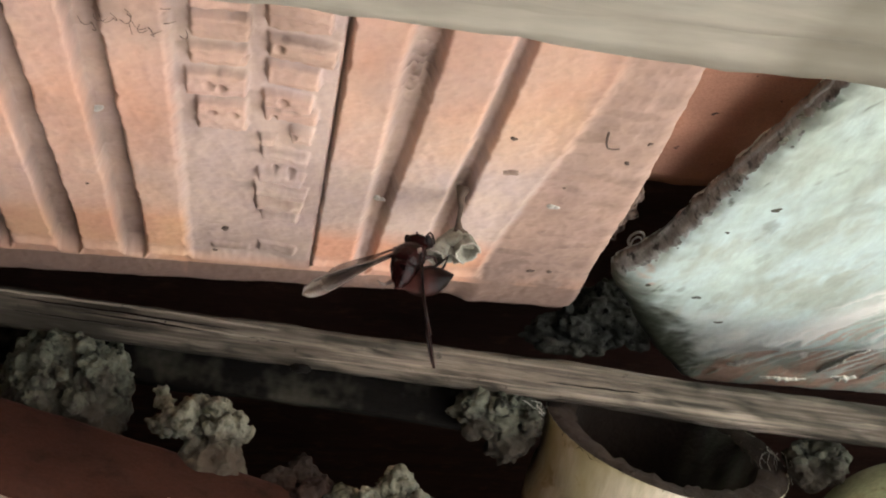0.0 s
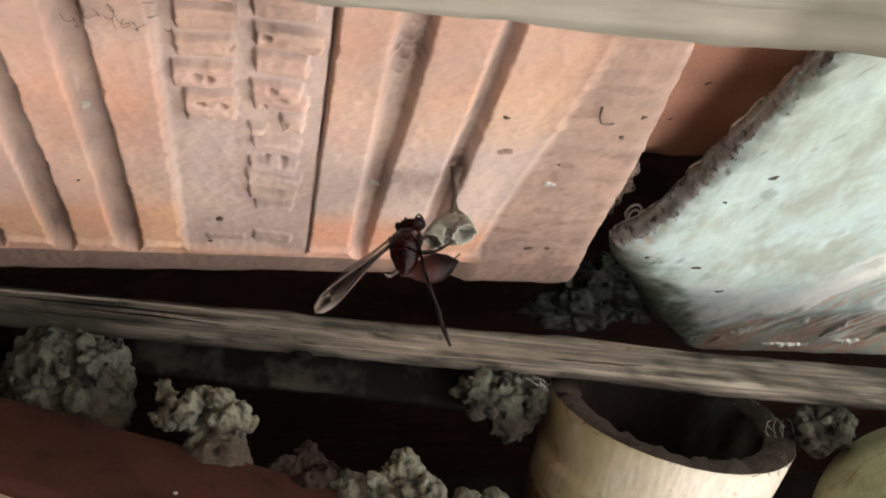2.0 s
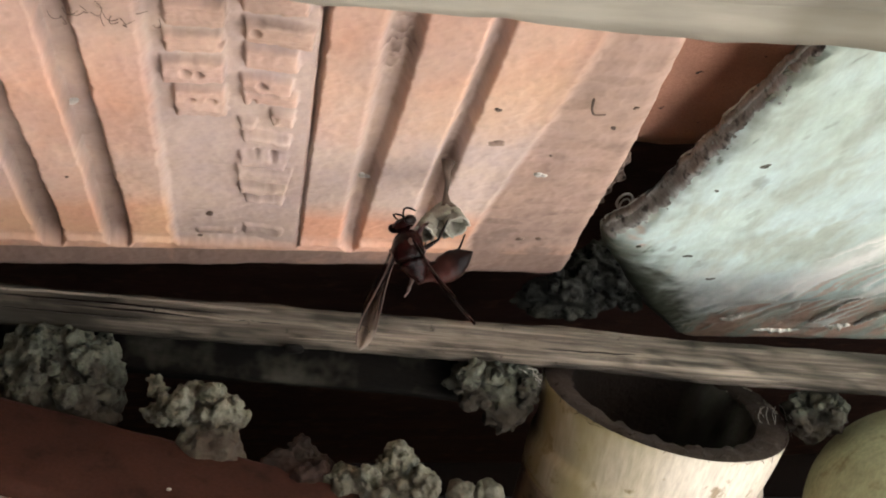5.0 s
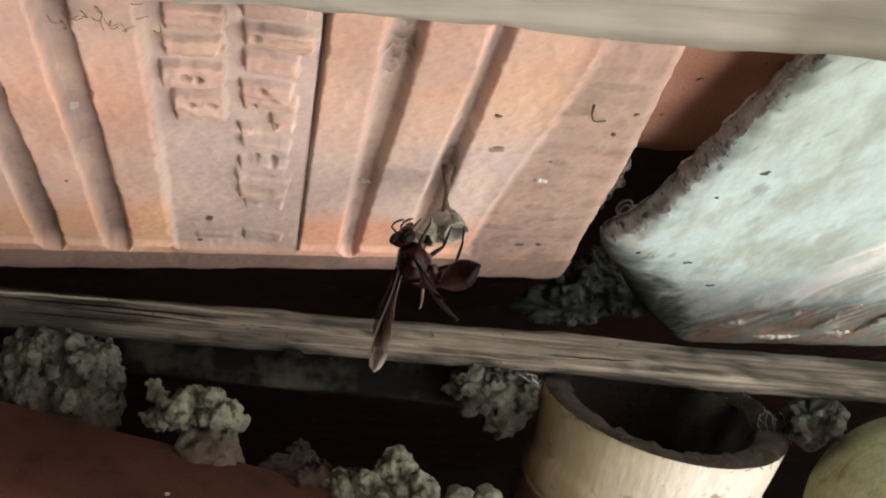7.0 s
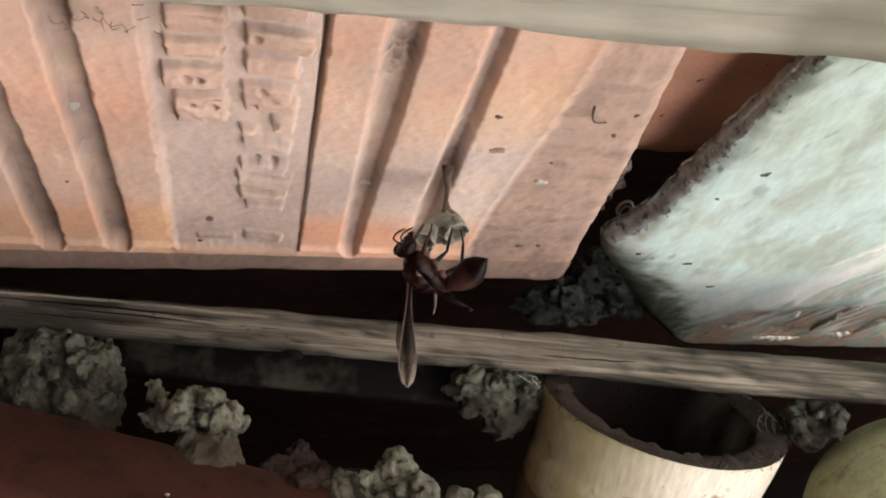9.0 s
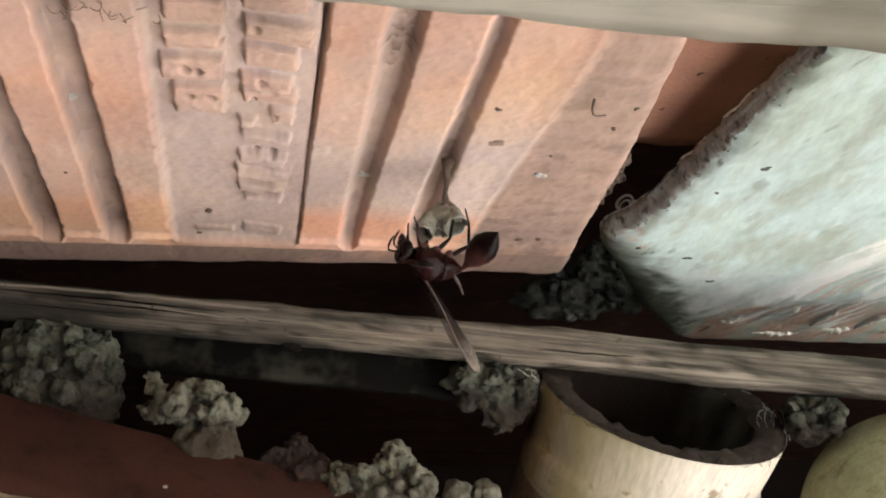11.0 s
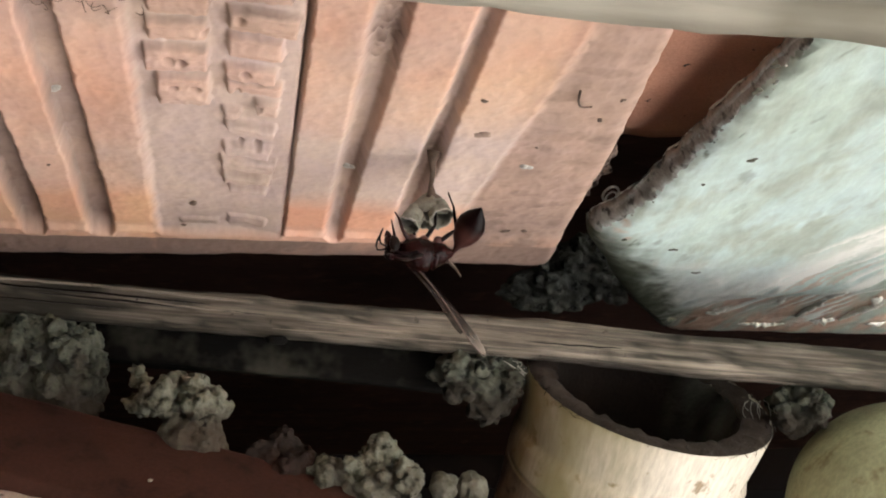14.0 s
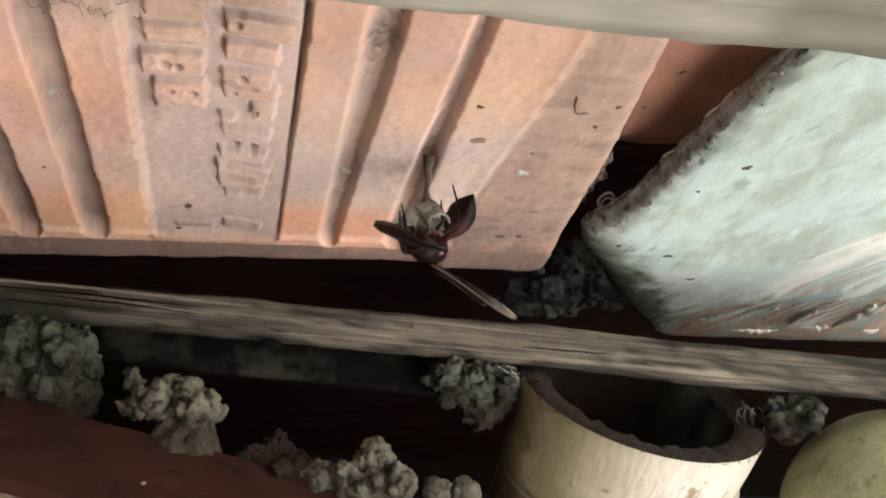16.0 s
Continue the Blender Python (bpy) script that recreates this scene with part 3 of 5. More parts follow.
for i, (pts, wide, high) in enumerate((
        (((0.1300, 0.1130), (0.1310, 0.1040), (0.1325, 0.0960)), 0.0022, 0.0012), (((0.1328, 0.0945), (0.1335, 0.0860), (0.1345, 0.0760), (0.1350, 0.0660)), 0.0024, 0.0010),
        (((0.1360, 0.1165), (0.1400, 0.1160), (0.1440, 0.1155)), 0.0030, 0.0012), (((0.1450, 0.1150), (0.1470, 0.1070), (0.1490, 0.0980), (0.1510, 0.0900)), 0.0026, 0.0013),
        (((0.1150, 0.1215), (0.1200, 0.1225), (0.1250, 0.1222), (0.1300, 0.1215)), 0.0026, 0.0010), (((0.1010, 0.1120), (0.1030, 0.1085), (0.1045, 0.1040)), 0.0026, 0.0010),
        (((0.1180, 0.0985), (0.1190, 0.0945)), 0.0022, 0.0008), (((0.1480, 0.0960), (0.1460, 0.0915)), 0.0030, 0.0012), (((0.1560, 0.1190), (0.1620, 0.1180)), 0.0026, 0.0010))):
    flake(pts, wide, high, i * 5.3)


def crust_point(u, v):
    q = -0.075 + v * 0.125
    left = lime_left(q)
    wide = 0.0012 + 0.0012 * step(-0.04, 0.02, q) + 0.0007 * fbm(q * 320, 51.0)
    s = left - 0.0004 + u * max(0.0006, wide)
    d = max(0, s - left)
    h = -0.0002 - lime_roll(d, q)
    return (s, q, -h + 0.0006 * fbm(s * 420, q * 420, 53) + 0.0004 * u ** 3)


verts, faces = slab(16, 190, crust_point, 0.002)
crust = mesh_ob("edge_crust", verts, faces, CRUST, lime_tile, "dirty grey crust along the edge")
rng, bm = random.Random(31), bmesh.new()
for k in range(45):
    q = rng.uniform(-0.055, 0.062)
    s = lime_left(q) + rng.uniform(-0.0006, 0.0024)
    r = rng.uniform(0.00015, 0.00045)
    blob(bm, (s, q, lime_height(max(s, lime_left(q)), q) - r * 0.3), (r, r * rng.uniform(0.8, 1.5), r * 0.6), 0.5, 2.2, k * 1.7, 2)
tagged(part("edge_crumbs", bm, CRUST, lime_tile, "grey crumbs along the edge"), kind="stuff")


def cover_point(u, v):
    s, q = 0.028 + u * 0.09, -0.15 + v * (0.176 + 0.006 * math.sin(u * 3.1))
    return (s, q, 0.016 + 0.004 * u + 0.0006 * fbm(s * 70, q * 70, 41) + 0.004 * step(0.9, 1, v) ** 2)


verts, faces = slab(60, 90, cover_point, 0.012)
cover = tagged(mesh_ob("cover_tile", verts, faces, CLAY_RED), "dull red clay cover tile above the gap", "roof tile", "roof tiles")
cover.matrix_world = TILE


# ---- timber ----
def batten(name, a, b, depth, height, material, label, category, seed, nu=160, rough=0.0006, bow=0.0):
    """A squared stick from a to b: local x along it, y away, z up; its worn faces wander a little."""
    a, b = Vector(a), Vector(b)
    m = basis((a + b) / 2, b - a, (0, 1, 0))
    length = (b - a).length
    bm = bmesh.new()
    ringv, section = [], []
    k = 12
    for cx, cy in ((0.5, 0.5), (-0.5, 0.5), (-0.5, -0.5), (0.5, -0.5)):
        section.append((cx, cy))
    outline = []
    for i in range(4):
        p, q = section[i], section[(i + 1) % 4]
        for j in range(k):
            f = j / k
            x, y = p[0] + (q[0] - p[0]) * f, p[1] + (q[1] - p[1]) * f
            r = max(abs(x), abs(y)) * 2
            rr = math.hypot(x, y) * 2
            if rr > 1.25:
                x, y = x * 1.25 / rr * 1.04, y * 1.25 / rr * 1.04
            outline.append((x, y))
    for i in range(nu):
        x = (i / (nu - 1) - 0.5) * length
        ring = []
        for j, (cy, cz) in enumerate(outline):
            w = fbm(x * 5, cy * 9 + seed, cz * 13, 4) * rough * 1.2 + fbm(x * 35, cy * 3 + seed, cz * 3, 4) * rough * 0.6 + fbm(x * 120, cy * 16 + seed, cz * 16, 3) * rough * 0.5
            ring.append(bm.verts.new((x, cy * depth * (1 + w / depth * 2), cz * height * (1 + w / height * 2) + bow * (1 - (2 * x / length) ** 2) + rough * fbm(x * 18, seed))))
        ringv.append(ring)
    c = len(outline)
    for r, s in zip(ringv, ringv[1:]):
        for j in range(c):
            bm.faces.new((r[j], s[j], s[(j + 1) % c], r[(j + 1) % c]))
    bm.faces.new(ringv[0]), bm.faces.new(ringv[-1][::-1])
    ob = tagged(part(name, bm, material), label, category)
    ob.matrix_world = m
    return ob


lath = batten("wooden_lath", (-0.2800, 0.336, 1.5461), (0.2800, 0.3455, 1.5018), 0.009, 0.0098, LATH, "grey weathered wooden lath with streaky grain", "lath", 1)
mould_shade = lath.data.attributes.new("mould_shade", "FLOAT", "POINT")
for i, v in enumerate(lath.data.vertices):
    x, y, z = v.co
    # left half and underside darkened for shade; patches and upper right are mould
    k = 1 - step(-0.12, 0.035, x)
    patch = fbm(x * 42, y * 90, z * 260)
    mould_shade.data[i].value = min(0.94, max(0, 0.62 * k + 0.04 + 0.08 * step(-0.06, 0, -x) + 1.0 * max(-0.2, patch) + 0.45 * step(0.2, 0.45, fbm(x * 150, y * 200, z * 420 + 9)) + 0.35 * fbm(x * 9, y * 40, z * 120 + 4) + 0.60 * step(0.0016, 0.0044, z + 0.0020 * patch) * step(0.035, 0.075, x)
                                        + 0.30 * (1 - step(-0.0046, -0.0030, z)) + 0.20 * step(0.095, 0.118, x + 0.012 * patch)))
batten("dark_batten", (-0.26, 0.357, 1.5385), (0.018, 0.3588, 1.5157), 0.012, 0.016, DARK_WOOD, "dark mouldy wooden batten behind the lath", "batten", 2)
rafter = batten("rafter", (-0.30, 0.1105, 1.5832), (0.30, 0.1228, 1.5388), 0.03, 0.034, BEAM, "pale smooth wooden rafter under the tiles", "rafter", 3, rough=0.0009)
# shaded underside at the right end painted dark, with random blotches
end_shade = rafter.data.attributes.new("mould_shade", "FLOAT", "POINT")
for i, v in enumerate(rafter.data.vertices):
    x, y, z = v.co
    end_shade.data[i].value = min(0.8, max(0, 0.55 * step(0.033, 0.040, x + 0.003 * fbm(x * 90, z * 60)) * (1 - step(-0.013, -0.006, z + 0.003 * fbm(x * 60, 2.0))) + 0.30 * fbm(x * 14, y * 30, z * 60)))


# ---- mortar ----
def clump(name, parts, material, label, seed, tint_most=0.9):
    bm = bmesh.new()
    base = Vector(parts[0][0])
    for i, (c, r, rough) in enumerate(parts):
        rr = r if isinstance(r, tuple) else (r, r, r)
        blob(bm, Vector(c) - base, rr, rough, 2.1, seed + i, 4 if rr[0] > 0.005 else 3)
    ob = part(name, bm, material)
    fuse = ob.modifiers.new("fuse", "REMESH")
    fuse.mode, fuse.voxel_size = "VOXEL", 0.00038
    whole = bpy.data.meshes.new_from_object(ob.evaluated_get(bpy.context.evaluated_depsgraph_get()))
    ob.modifiers.clear()
    ob.data = whole
    whole.materials.clear()
    whole.materials.append(material)
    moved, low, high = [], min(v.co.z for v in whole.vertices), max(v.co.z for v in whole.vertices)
    tint_mask = whole.attributes.new("tint_mask", "FLOAT", "POINT")
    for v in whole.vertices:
        # darker brown and smoother towards the bottom of the lump
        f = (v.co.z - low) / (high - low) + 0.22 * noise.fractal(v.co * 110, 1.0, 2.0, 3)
        low_part = 1 - step(0.28, 0.74, f)
        tint_mask.data[v.index].value = tint_most * low_part
        moved.extend(v.co + v.normal * (1 - 0.6 * low_part) * (0.0007 * noise.fractal(v.co * 420, 1.0, 2.0, 3) + 0.0011 * (noise.voronoi(v.co * 520)[0][0] - 0.4)))
    whole.vertices.foreach_set("co", moved)
    whole.update()
    whole.shade_smooth()
    ob.location = base
    return tagged(ob, label, "mortar", "mortar lumps")


def crumbs(centre, spread, count, lo, hi, seed):
    rng = random.Random(seed)
    out = []
    for _ in range(count):
        d = Vector((rng.gauss(0, 1), rng.gauss(0, 1), rng.gauss(0, 1))).normalized()
        p = [centre[i] + d[i] * spread[i] for i in range(3)]
        out.append((tuple(p), rng.uniform(lo, hi), 0.45))
    return out


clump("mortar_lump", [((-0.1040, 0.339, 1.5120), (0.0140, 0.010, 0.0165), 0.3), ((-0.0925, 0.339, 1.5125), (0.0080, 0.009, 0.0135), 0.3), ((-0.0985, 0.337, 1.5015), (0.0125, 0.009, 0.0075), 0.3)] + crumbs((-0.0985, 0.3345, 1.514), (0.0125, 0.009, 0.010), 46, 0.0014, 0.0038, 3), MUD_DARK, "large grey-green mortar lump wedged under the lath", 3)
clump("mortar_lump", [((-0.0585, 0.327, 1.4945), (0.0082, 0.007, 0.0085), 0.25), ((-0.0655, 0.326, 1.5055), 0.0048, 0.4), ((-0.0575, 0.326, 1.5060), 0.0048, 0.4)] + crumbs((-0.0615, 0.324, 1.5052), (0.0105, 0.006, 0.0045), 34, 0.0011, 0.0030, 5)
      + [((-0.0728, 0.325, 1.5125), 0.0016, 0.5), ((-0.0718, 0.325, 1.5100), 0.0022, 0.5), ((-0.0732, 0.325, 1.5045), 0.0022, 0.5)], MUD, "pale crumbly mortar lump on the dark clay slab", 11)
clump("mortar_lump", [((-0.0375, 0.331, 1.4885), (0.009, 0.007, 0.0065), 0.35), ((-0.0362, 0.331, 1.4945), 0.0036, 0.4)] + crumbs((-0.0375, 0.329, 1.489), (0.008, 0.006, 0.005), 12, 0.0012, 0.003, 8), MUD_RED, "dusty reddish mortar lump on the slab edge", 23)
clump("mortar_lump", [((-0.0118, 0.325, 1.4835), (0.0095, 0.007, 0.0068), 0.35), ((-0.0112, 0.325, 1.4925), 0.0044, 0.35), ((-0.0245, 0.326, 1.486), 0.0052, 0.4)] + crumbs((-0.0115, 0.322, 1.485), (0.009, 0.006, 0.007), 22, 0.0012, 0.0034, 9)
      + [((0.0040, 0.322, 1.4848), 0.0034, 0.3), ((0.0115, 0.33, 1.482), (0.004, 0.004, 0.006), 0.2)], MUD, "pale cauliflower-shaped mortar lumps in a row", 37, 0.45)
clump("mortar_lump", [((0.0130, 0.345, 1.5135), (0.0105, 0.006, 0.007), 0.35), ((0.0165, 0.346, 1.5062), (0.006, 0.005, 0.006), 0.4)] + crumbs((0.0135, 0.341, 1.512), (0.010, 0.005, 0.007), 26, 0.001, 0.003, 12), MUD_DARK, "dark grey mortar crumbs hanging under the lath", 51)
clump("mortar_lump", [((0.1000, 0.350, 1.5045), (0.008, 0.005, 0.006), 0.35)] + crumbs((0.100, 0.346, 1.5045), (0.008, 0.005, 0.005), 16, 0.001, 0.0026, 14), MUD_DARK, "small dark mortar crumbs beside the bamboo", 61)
clump("mortar_lump", [((0.0480, 0.386, 1.548), (0.012, 0.008, 0.008), 0.35), ((0.036, 0.386, 1.540), (0.014, 0.006, 0.006), 0.35)] + crumbs((0.042, 0.384, 1.542), (0.014, 0.006, 0.007), 18, 0.0015, 0.004, 15), RUBBLE, "dark mortar rubble behind the tile's corner", 71)

# ---- clay slab and ledge below ----
UP = Vector((0.23, -0.44, 0.87)).normalized()      # leaning axis that slab and bamboo share
SLAB = basis((-0.070, 0.305, 1.4875), (0.97, 0.03, -0.24), (0.1, 0.87, 0.47))


def slab_point(u, v):
    x, y = -0.16 + u * 0.24, -0.0135 + v * 0.0395
    return (x, y, -(0.0004 * fbm(x * 60, y * 60, 81) - 0.004 * step(0.85, 1, v) ** 2 - 0.002 * (1 - step(0, 0.12, v)) ** 2))


verts, faces = slab(120, 60, slab_point, 0.012)
verts = [(x, y, -z) for x, y, z in verts]
brown = tagged(mesh_ob("clay_slab", verts, [f[::-1] for f in faces], BROWN), "smooth dark red-brown clay slab under the mortar lumps", "clay slab")
brown.matrix_world = SLAB


def ledge_point(u, v):
    x, y = -0.16 + u * 0.24, -0.09 + v * (0.0775 + 0.0060 * (1 - step(0.12, 0.36, u))) - 0.0012 * fbm(u * 40, 3.0) * v
    return (x, y, -(0.0012 * fbm(x * 90, y * 90, 83) - 0.003 * step(0.9, 1, v)))


verts, faces = slab(120, 40, ledge_point, 0.012)
ledge = tagged(mesh_ob("plaster_ledge", [(x, y, -z + 0.0006) for x, y, z in verts], [f[::-1] for f in faces], PALE), "rough pale plaster ledge in front of the slab", "ledge")
ledge.matrix_world = SLAB


# ---- bamboo ----
def bamboo(name, top, axis, radius, wall, length, skin, label, node_at, capped=False, seed=0):
    axis = Vector(axis).normalized()
    root = new(name)
    x = axis.cross(Vector((0, 1, 0))).normalized()
    root.matrix_world = basis(top, x, axis.cross(x))
    prof, z = [], 0.0
    while z < length:
        r = radius * (1 - 0.085 * min(1.0, z / node_at) + (0.03 * max(0.0, z - node_at) / length))
        r += 0.0016 * step(node_at - 0.004, node_at, z) - 0.0012 * math.exp(-((z - node_at - 0.0075) / 0.0006) ** 2) - 0.0008 * step(node_at + 0.008, node_at + 0.012, z)
        if capped:
            r = radius * math.sqrt(max(0.0004, 1 - max(0, 1 - z / (radius * 0.95)) ** 2))
        prof.append((r, -z))
        z += 0.0008 if z < node_at + 0.01 else 0.006
    cut = len(prof) if capped else next(i for i, p in enumerate(prof) if p[1] < -node_at - 0.0075)
    # below the node one dark brown holds both stain and shade
    for name, piece, material in (("culm_skin", prof[:cut + 1], skin), ("lower_culm", prof[cut:], BAMBOO_STAIN_SHADE)):
        if len(piece) < 2:
            continue
        bm = bmesh.new()
        rings = lathe(bm, piece, 96)
        for ring in rings:
            for v in ring:
                a = math.atan2(v.co.y, v.co.x)
                k = 1 + 0.008 * fbm(math.cos(a) * 2, math.sin(a) * 2, v.co.z * 30 + seed)
                v.co.x, v.co.y = v.co.x * k, v.co.y * k
        if capped:
            bm.faces.new(rings[0])
        culm = part(name, bm, material, root, "brown lower joint, stain and shade in one colour" if name == "lower_culm" else "")
        spread = culm.data.attributes.new("mould_shade", "FLOAT", "POINT")
        for i, v in enumerate(culm.data.vertices):
            a = math.atan2(v.co.y, v.co.x)
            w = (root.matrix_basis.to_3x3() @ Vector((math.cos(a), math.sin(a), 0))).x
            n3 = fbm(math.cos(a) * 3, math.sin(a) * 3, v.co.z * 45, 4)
            # left-facing flank darkened for its shade; mould blotches and dirty rim on top
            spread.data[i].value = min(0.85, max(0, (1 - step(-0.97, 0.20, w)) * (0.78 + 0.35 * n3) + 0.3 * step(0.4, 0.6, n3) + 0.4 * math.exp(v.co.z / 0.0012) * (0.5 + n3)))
    if not capped:
        bm = bmesh.new()
        prof = [(radius * 0.998, -0.0003), (radius - wall * 0.25, 0.0004), (radius - wall * 0.5, 0.0), (radius - wall * 0.8, -0.0002), (radius - wall, -0.0012)]
        rings = lathe(bm, prof, 128)
        for ring in rings:
            for v in ring:
                a = math.atan2(v.co.y, v.co.x)
                v.co.z += 0.0012 * fbm(math.cos(a) * 14, math.sin(a) * 14, v.co.length * 90, 4)
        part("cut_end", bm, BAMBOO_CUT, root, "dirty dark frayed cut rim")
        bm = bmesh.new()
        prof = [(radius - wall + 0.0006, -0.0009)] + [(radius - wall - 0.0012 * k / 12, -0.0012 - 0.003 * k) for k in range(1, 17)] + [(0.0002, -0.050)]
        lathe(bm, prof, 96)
        # depth's shade put in a near-black colour; the lit right wall is painted grey
        hollow = part("hollow", bm, BAMBOO_HOLLOW, root, "dark inner wall of the hollow, its lit side painted grey")
        lit_side = hollow.data.attributes.new("tint_mask", "FLOAT", "POINT")
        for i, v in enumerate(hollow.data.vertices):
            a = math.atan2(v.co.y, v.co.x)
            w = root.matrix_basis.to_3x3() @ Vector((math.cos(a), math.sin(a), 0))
            lit_side.data[i].value = min(0.9, max(0, step(0.70, 1.0, w.x * 0.9 + w.y * 0.4) * (0.45 + 0.7 * fbm(math.cos(a) * 3, math.sin(a) * 3, v.co.z * 60)) * step(-0.030, -0.010, v.co.z)))
        bm = bmesh.new()
        rng = random.Random(seed + 5)
        for _ in range(220):
            a = rng.uniform(0, 6.2832)
            r = radius - wall * rng.uniform(-0.02, 0.3)
            p = Vector((r * math.cos(a), r * math.sin(a), 0))
            t = Vector((-math.sin(a), math.cos(a), 0)) * rng.uniform(-0.003, 0.003) + Vector((0, 0, rng.uniform(-0.0015, 0.0022))) + p.normalized() * rng.uniform(-0.001, 0.0012)
            tube(bm, [p, p + t * 0.6, p + t], [0.00012, 0.0001, 0.00004], 4)
        tagged(part("fibre", bm, BAMBOO_CUT, root, "frayed brown fibres on the cut edge"), kind="stuff")
    return tagged(root, label, "bamboo", "bamboo poles")


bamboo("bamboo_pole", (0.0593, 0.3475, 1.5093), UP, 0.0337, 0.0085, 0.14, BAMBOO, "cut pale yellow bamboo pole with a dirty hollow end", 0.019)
bamboo("bamboo_pole", (0.1300, 0.3400, 1.5045), (0.06, -0.38, 0.92), 0.0315, 0.008, 0.14, BAMBOO_GREEN, "olive-green mouldy bamboo pole with a rounded end", 0.09, True, 4)


# ---- nest ----
def cup(root, name, a, b, r0, r1, seed):
    """A paper cell from its closed end a to its mouth b, with a pale fresh rim."""
    a, b = Vector(a), Vector(b)
    d = b - a
    m = basis(a, d.cross(Vector((0, 1, 0.2))), d)
    h = d.length
    bm = bmesh.new()
    prof = [(0.0001, -0.0006), (r0 * 0.6, -0.0003), (r0, 0.0006)] + [(r0 + (r1 - r0) * math.sin(k / 6 * 1.5708), 0.0006 + (h - 0.0006) * k / 6) for k in range(1, 7)]
    prof += [(r1 - 0.0002, h), (r1 - 0.0005, h - 0.001), (r0 * 0.8, 0.0012), (0.0001, 0.0006)]
    rings = lathe(bm, prof, 36)
    for ring in rings:
        for v in ring:
            ang = math.atan2(v.co.y, v.co.x)
            k = 1 + 0.02 * math.cos(6 * ang) + 0.13 * fbm(math.cos(ang) * 2 + seed, math.sin(ang) * 2, v.co.z * 500)
            v.co = Vector((v.co.x * k, v.co.y * k, v.co.z + 0.0007 * fbm(math.cos(ang) * 2, math.sin(ang) * 2 + seed, 1.0)))
            v.co = m @ Vector((v.co.x, v.co.z, v.co.y))
    cell = part(name, bm, PAPER, root)
    bm = bmesh.new()
    pts = []
    for k in range(37):
        ang = k * 6.2832 / 36
        w = r1 * (1 + 0.02 * math.cos(6 * ang) + 0.13 * fbm(math.cos(ang) * 2 + seed, math.sin(ang) * 2, h * 500))
        pts.append(m @ Vector((w * math.cos(ang), h + 0.0007 * fbm(math.cos(ang) * 2, math.sin(ang) * 2 + seed, 1.0), w * math.sin(ang))))
    tube(bm, pts, [0.00020 + 0.00012 * fbm(k * 0.35, seed) for k in range(37)], 6)
    part("cell_rim", bm, PAPER_RIM, cell, "fresh whitish rim of the cell")
    return cell


nest = tagged(new("wasp_nest"), "small grey paper wasp nest of few cells hanging from the tile", "wasp nest")
bm = bmesh.new()
tube(bm, [(0.0016, 0.2656, 1.5566), (0.0012, 0.2655, 1.5545), (0.0014, 0.2656, 1.5520), (0.0010, 0.2657, 1.5497), (0.0011, 0.2658, 1.5478), (0.0012, 0.2660, 1.5468)], [0.0016, 0.0009, 0.00055, 0.0005, 0.0009, 0.0022], 12)
part("stalk", bm, STALK, nest, "thin brown stalk")
bm = bmesh.new()
rings = lathe(bm, [(0.0002, 0.0016), (0.0009, 0.0013), (0.0019, 0.0006), (0.0032, -0.0005), (0.0041, -0.0018), (0.0043, -0.0027), (0.0036, -0.0031), (0.0002, -0.0028)], 40, (0.0008, 0.2660, 1.5466))
for ring in rings:
    for v in ring:
        p = v.co - Vector((0.0008, 0.2660, 1.5466))
        a = math.atan2(p.y, p.x)
        k = 1 + 0.10 * math.cos(5 * a + 0.6) + 0.16 * fbm(p.x * 300, p.y * 300, p.z * 300 + 7)
        v.co = Vector((0.0008 + p.x * k * 1.02, 0.2660 + p.y * k * 0.72, 1.5466 + p.z + 0.0006 * fbm(p.x * 400, p.y * 400, 3)))
part("nest_top", bm, PAPER, nest)
cup(nest, "nest_cell", (0.0020, 0.2658, 1.5456), (0.0033, 0.2634, 1.5422), 0.0021, 0.0025, 1)
cup(nest, "nest_cell", (-0.0016, 0.2655, 1.5450), (-0.0034, 0.2632, 1.5408), 0.0016, 0.0022, 5)
cup(nest, "nest_cell", (0.0006, 0.2668, 1.5452), (-0.0002, 0.2655, 1.5412), 0.0018, 0.0020, 9)


# ---- wasp ----
def ellipsoid(bm, centre, radii, turn=None, level=3):
    for v in bmesh.ops.create_icosphere(bm, subdivisions=level, radius=1)["verts"]:
        p = Vector([v.co[i] * radii[i] for i in range(3)])
        v.co = Vector(centre) + (turn @ p if turn else p)


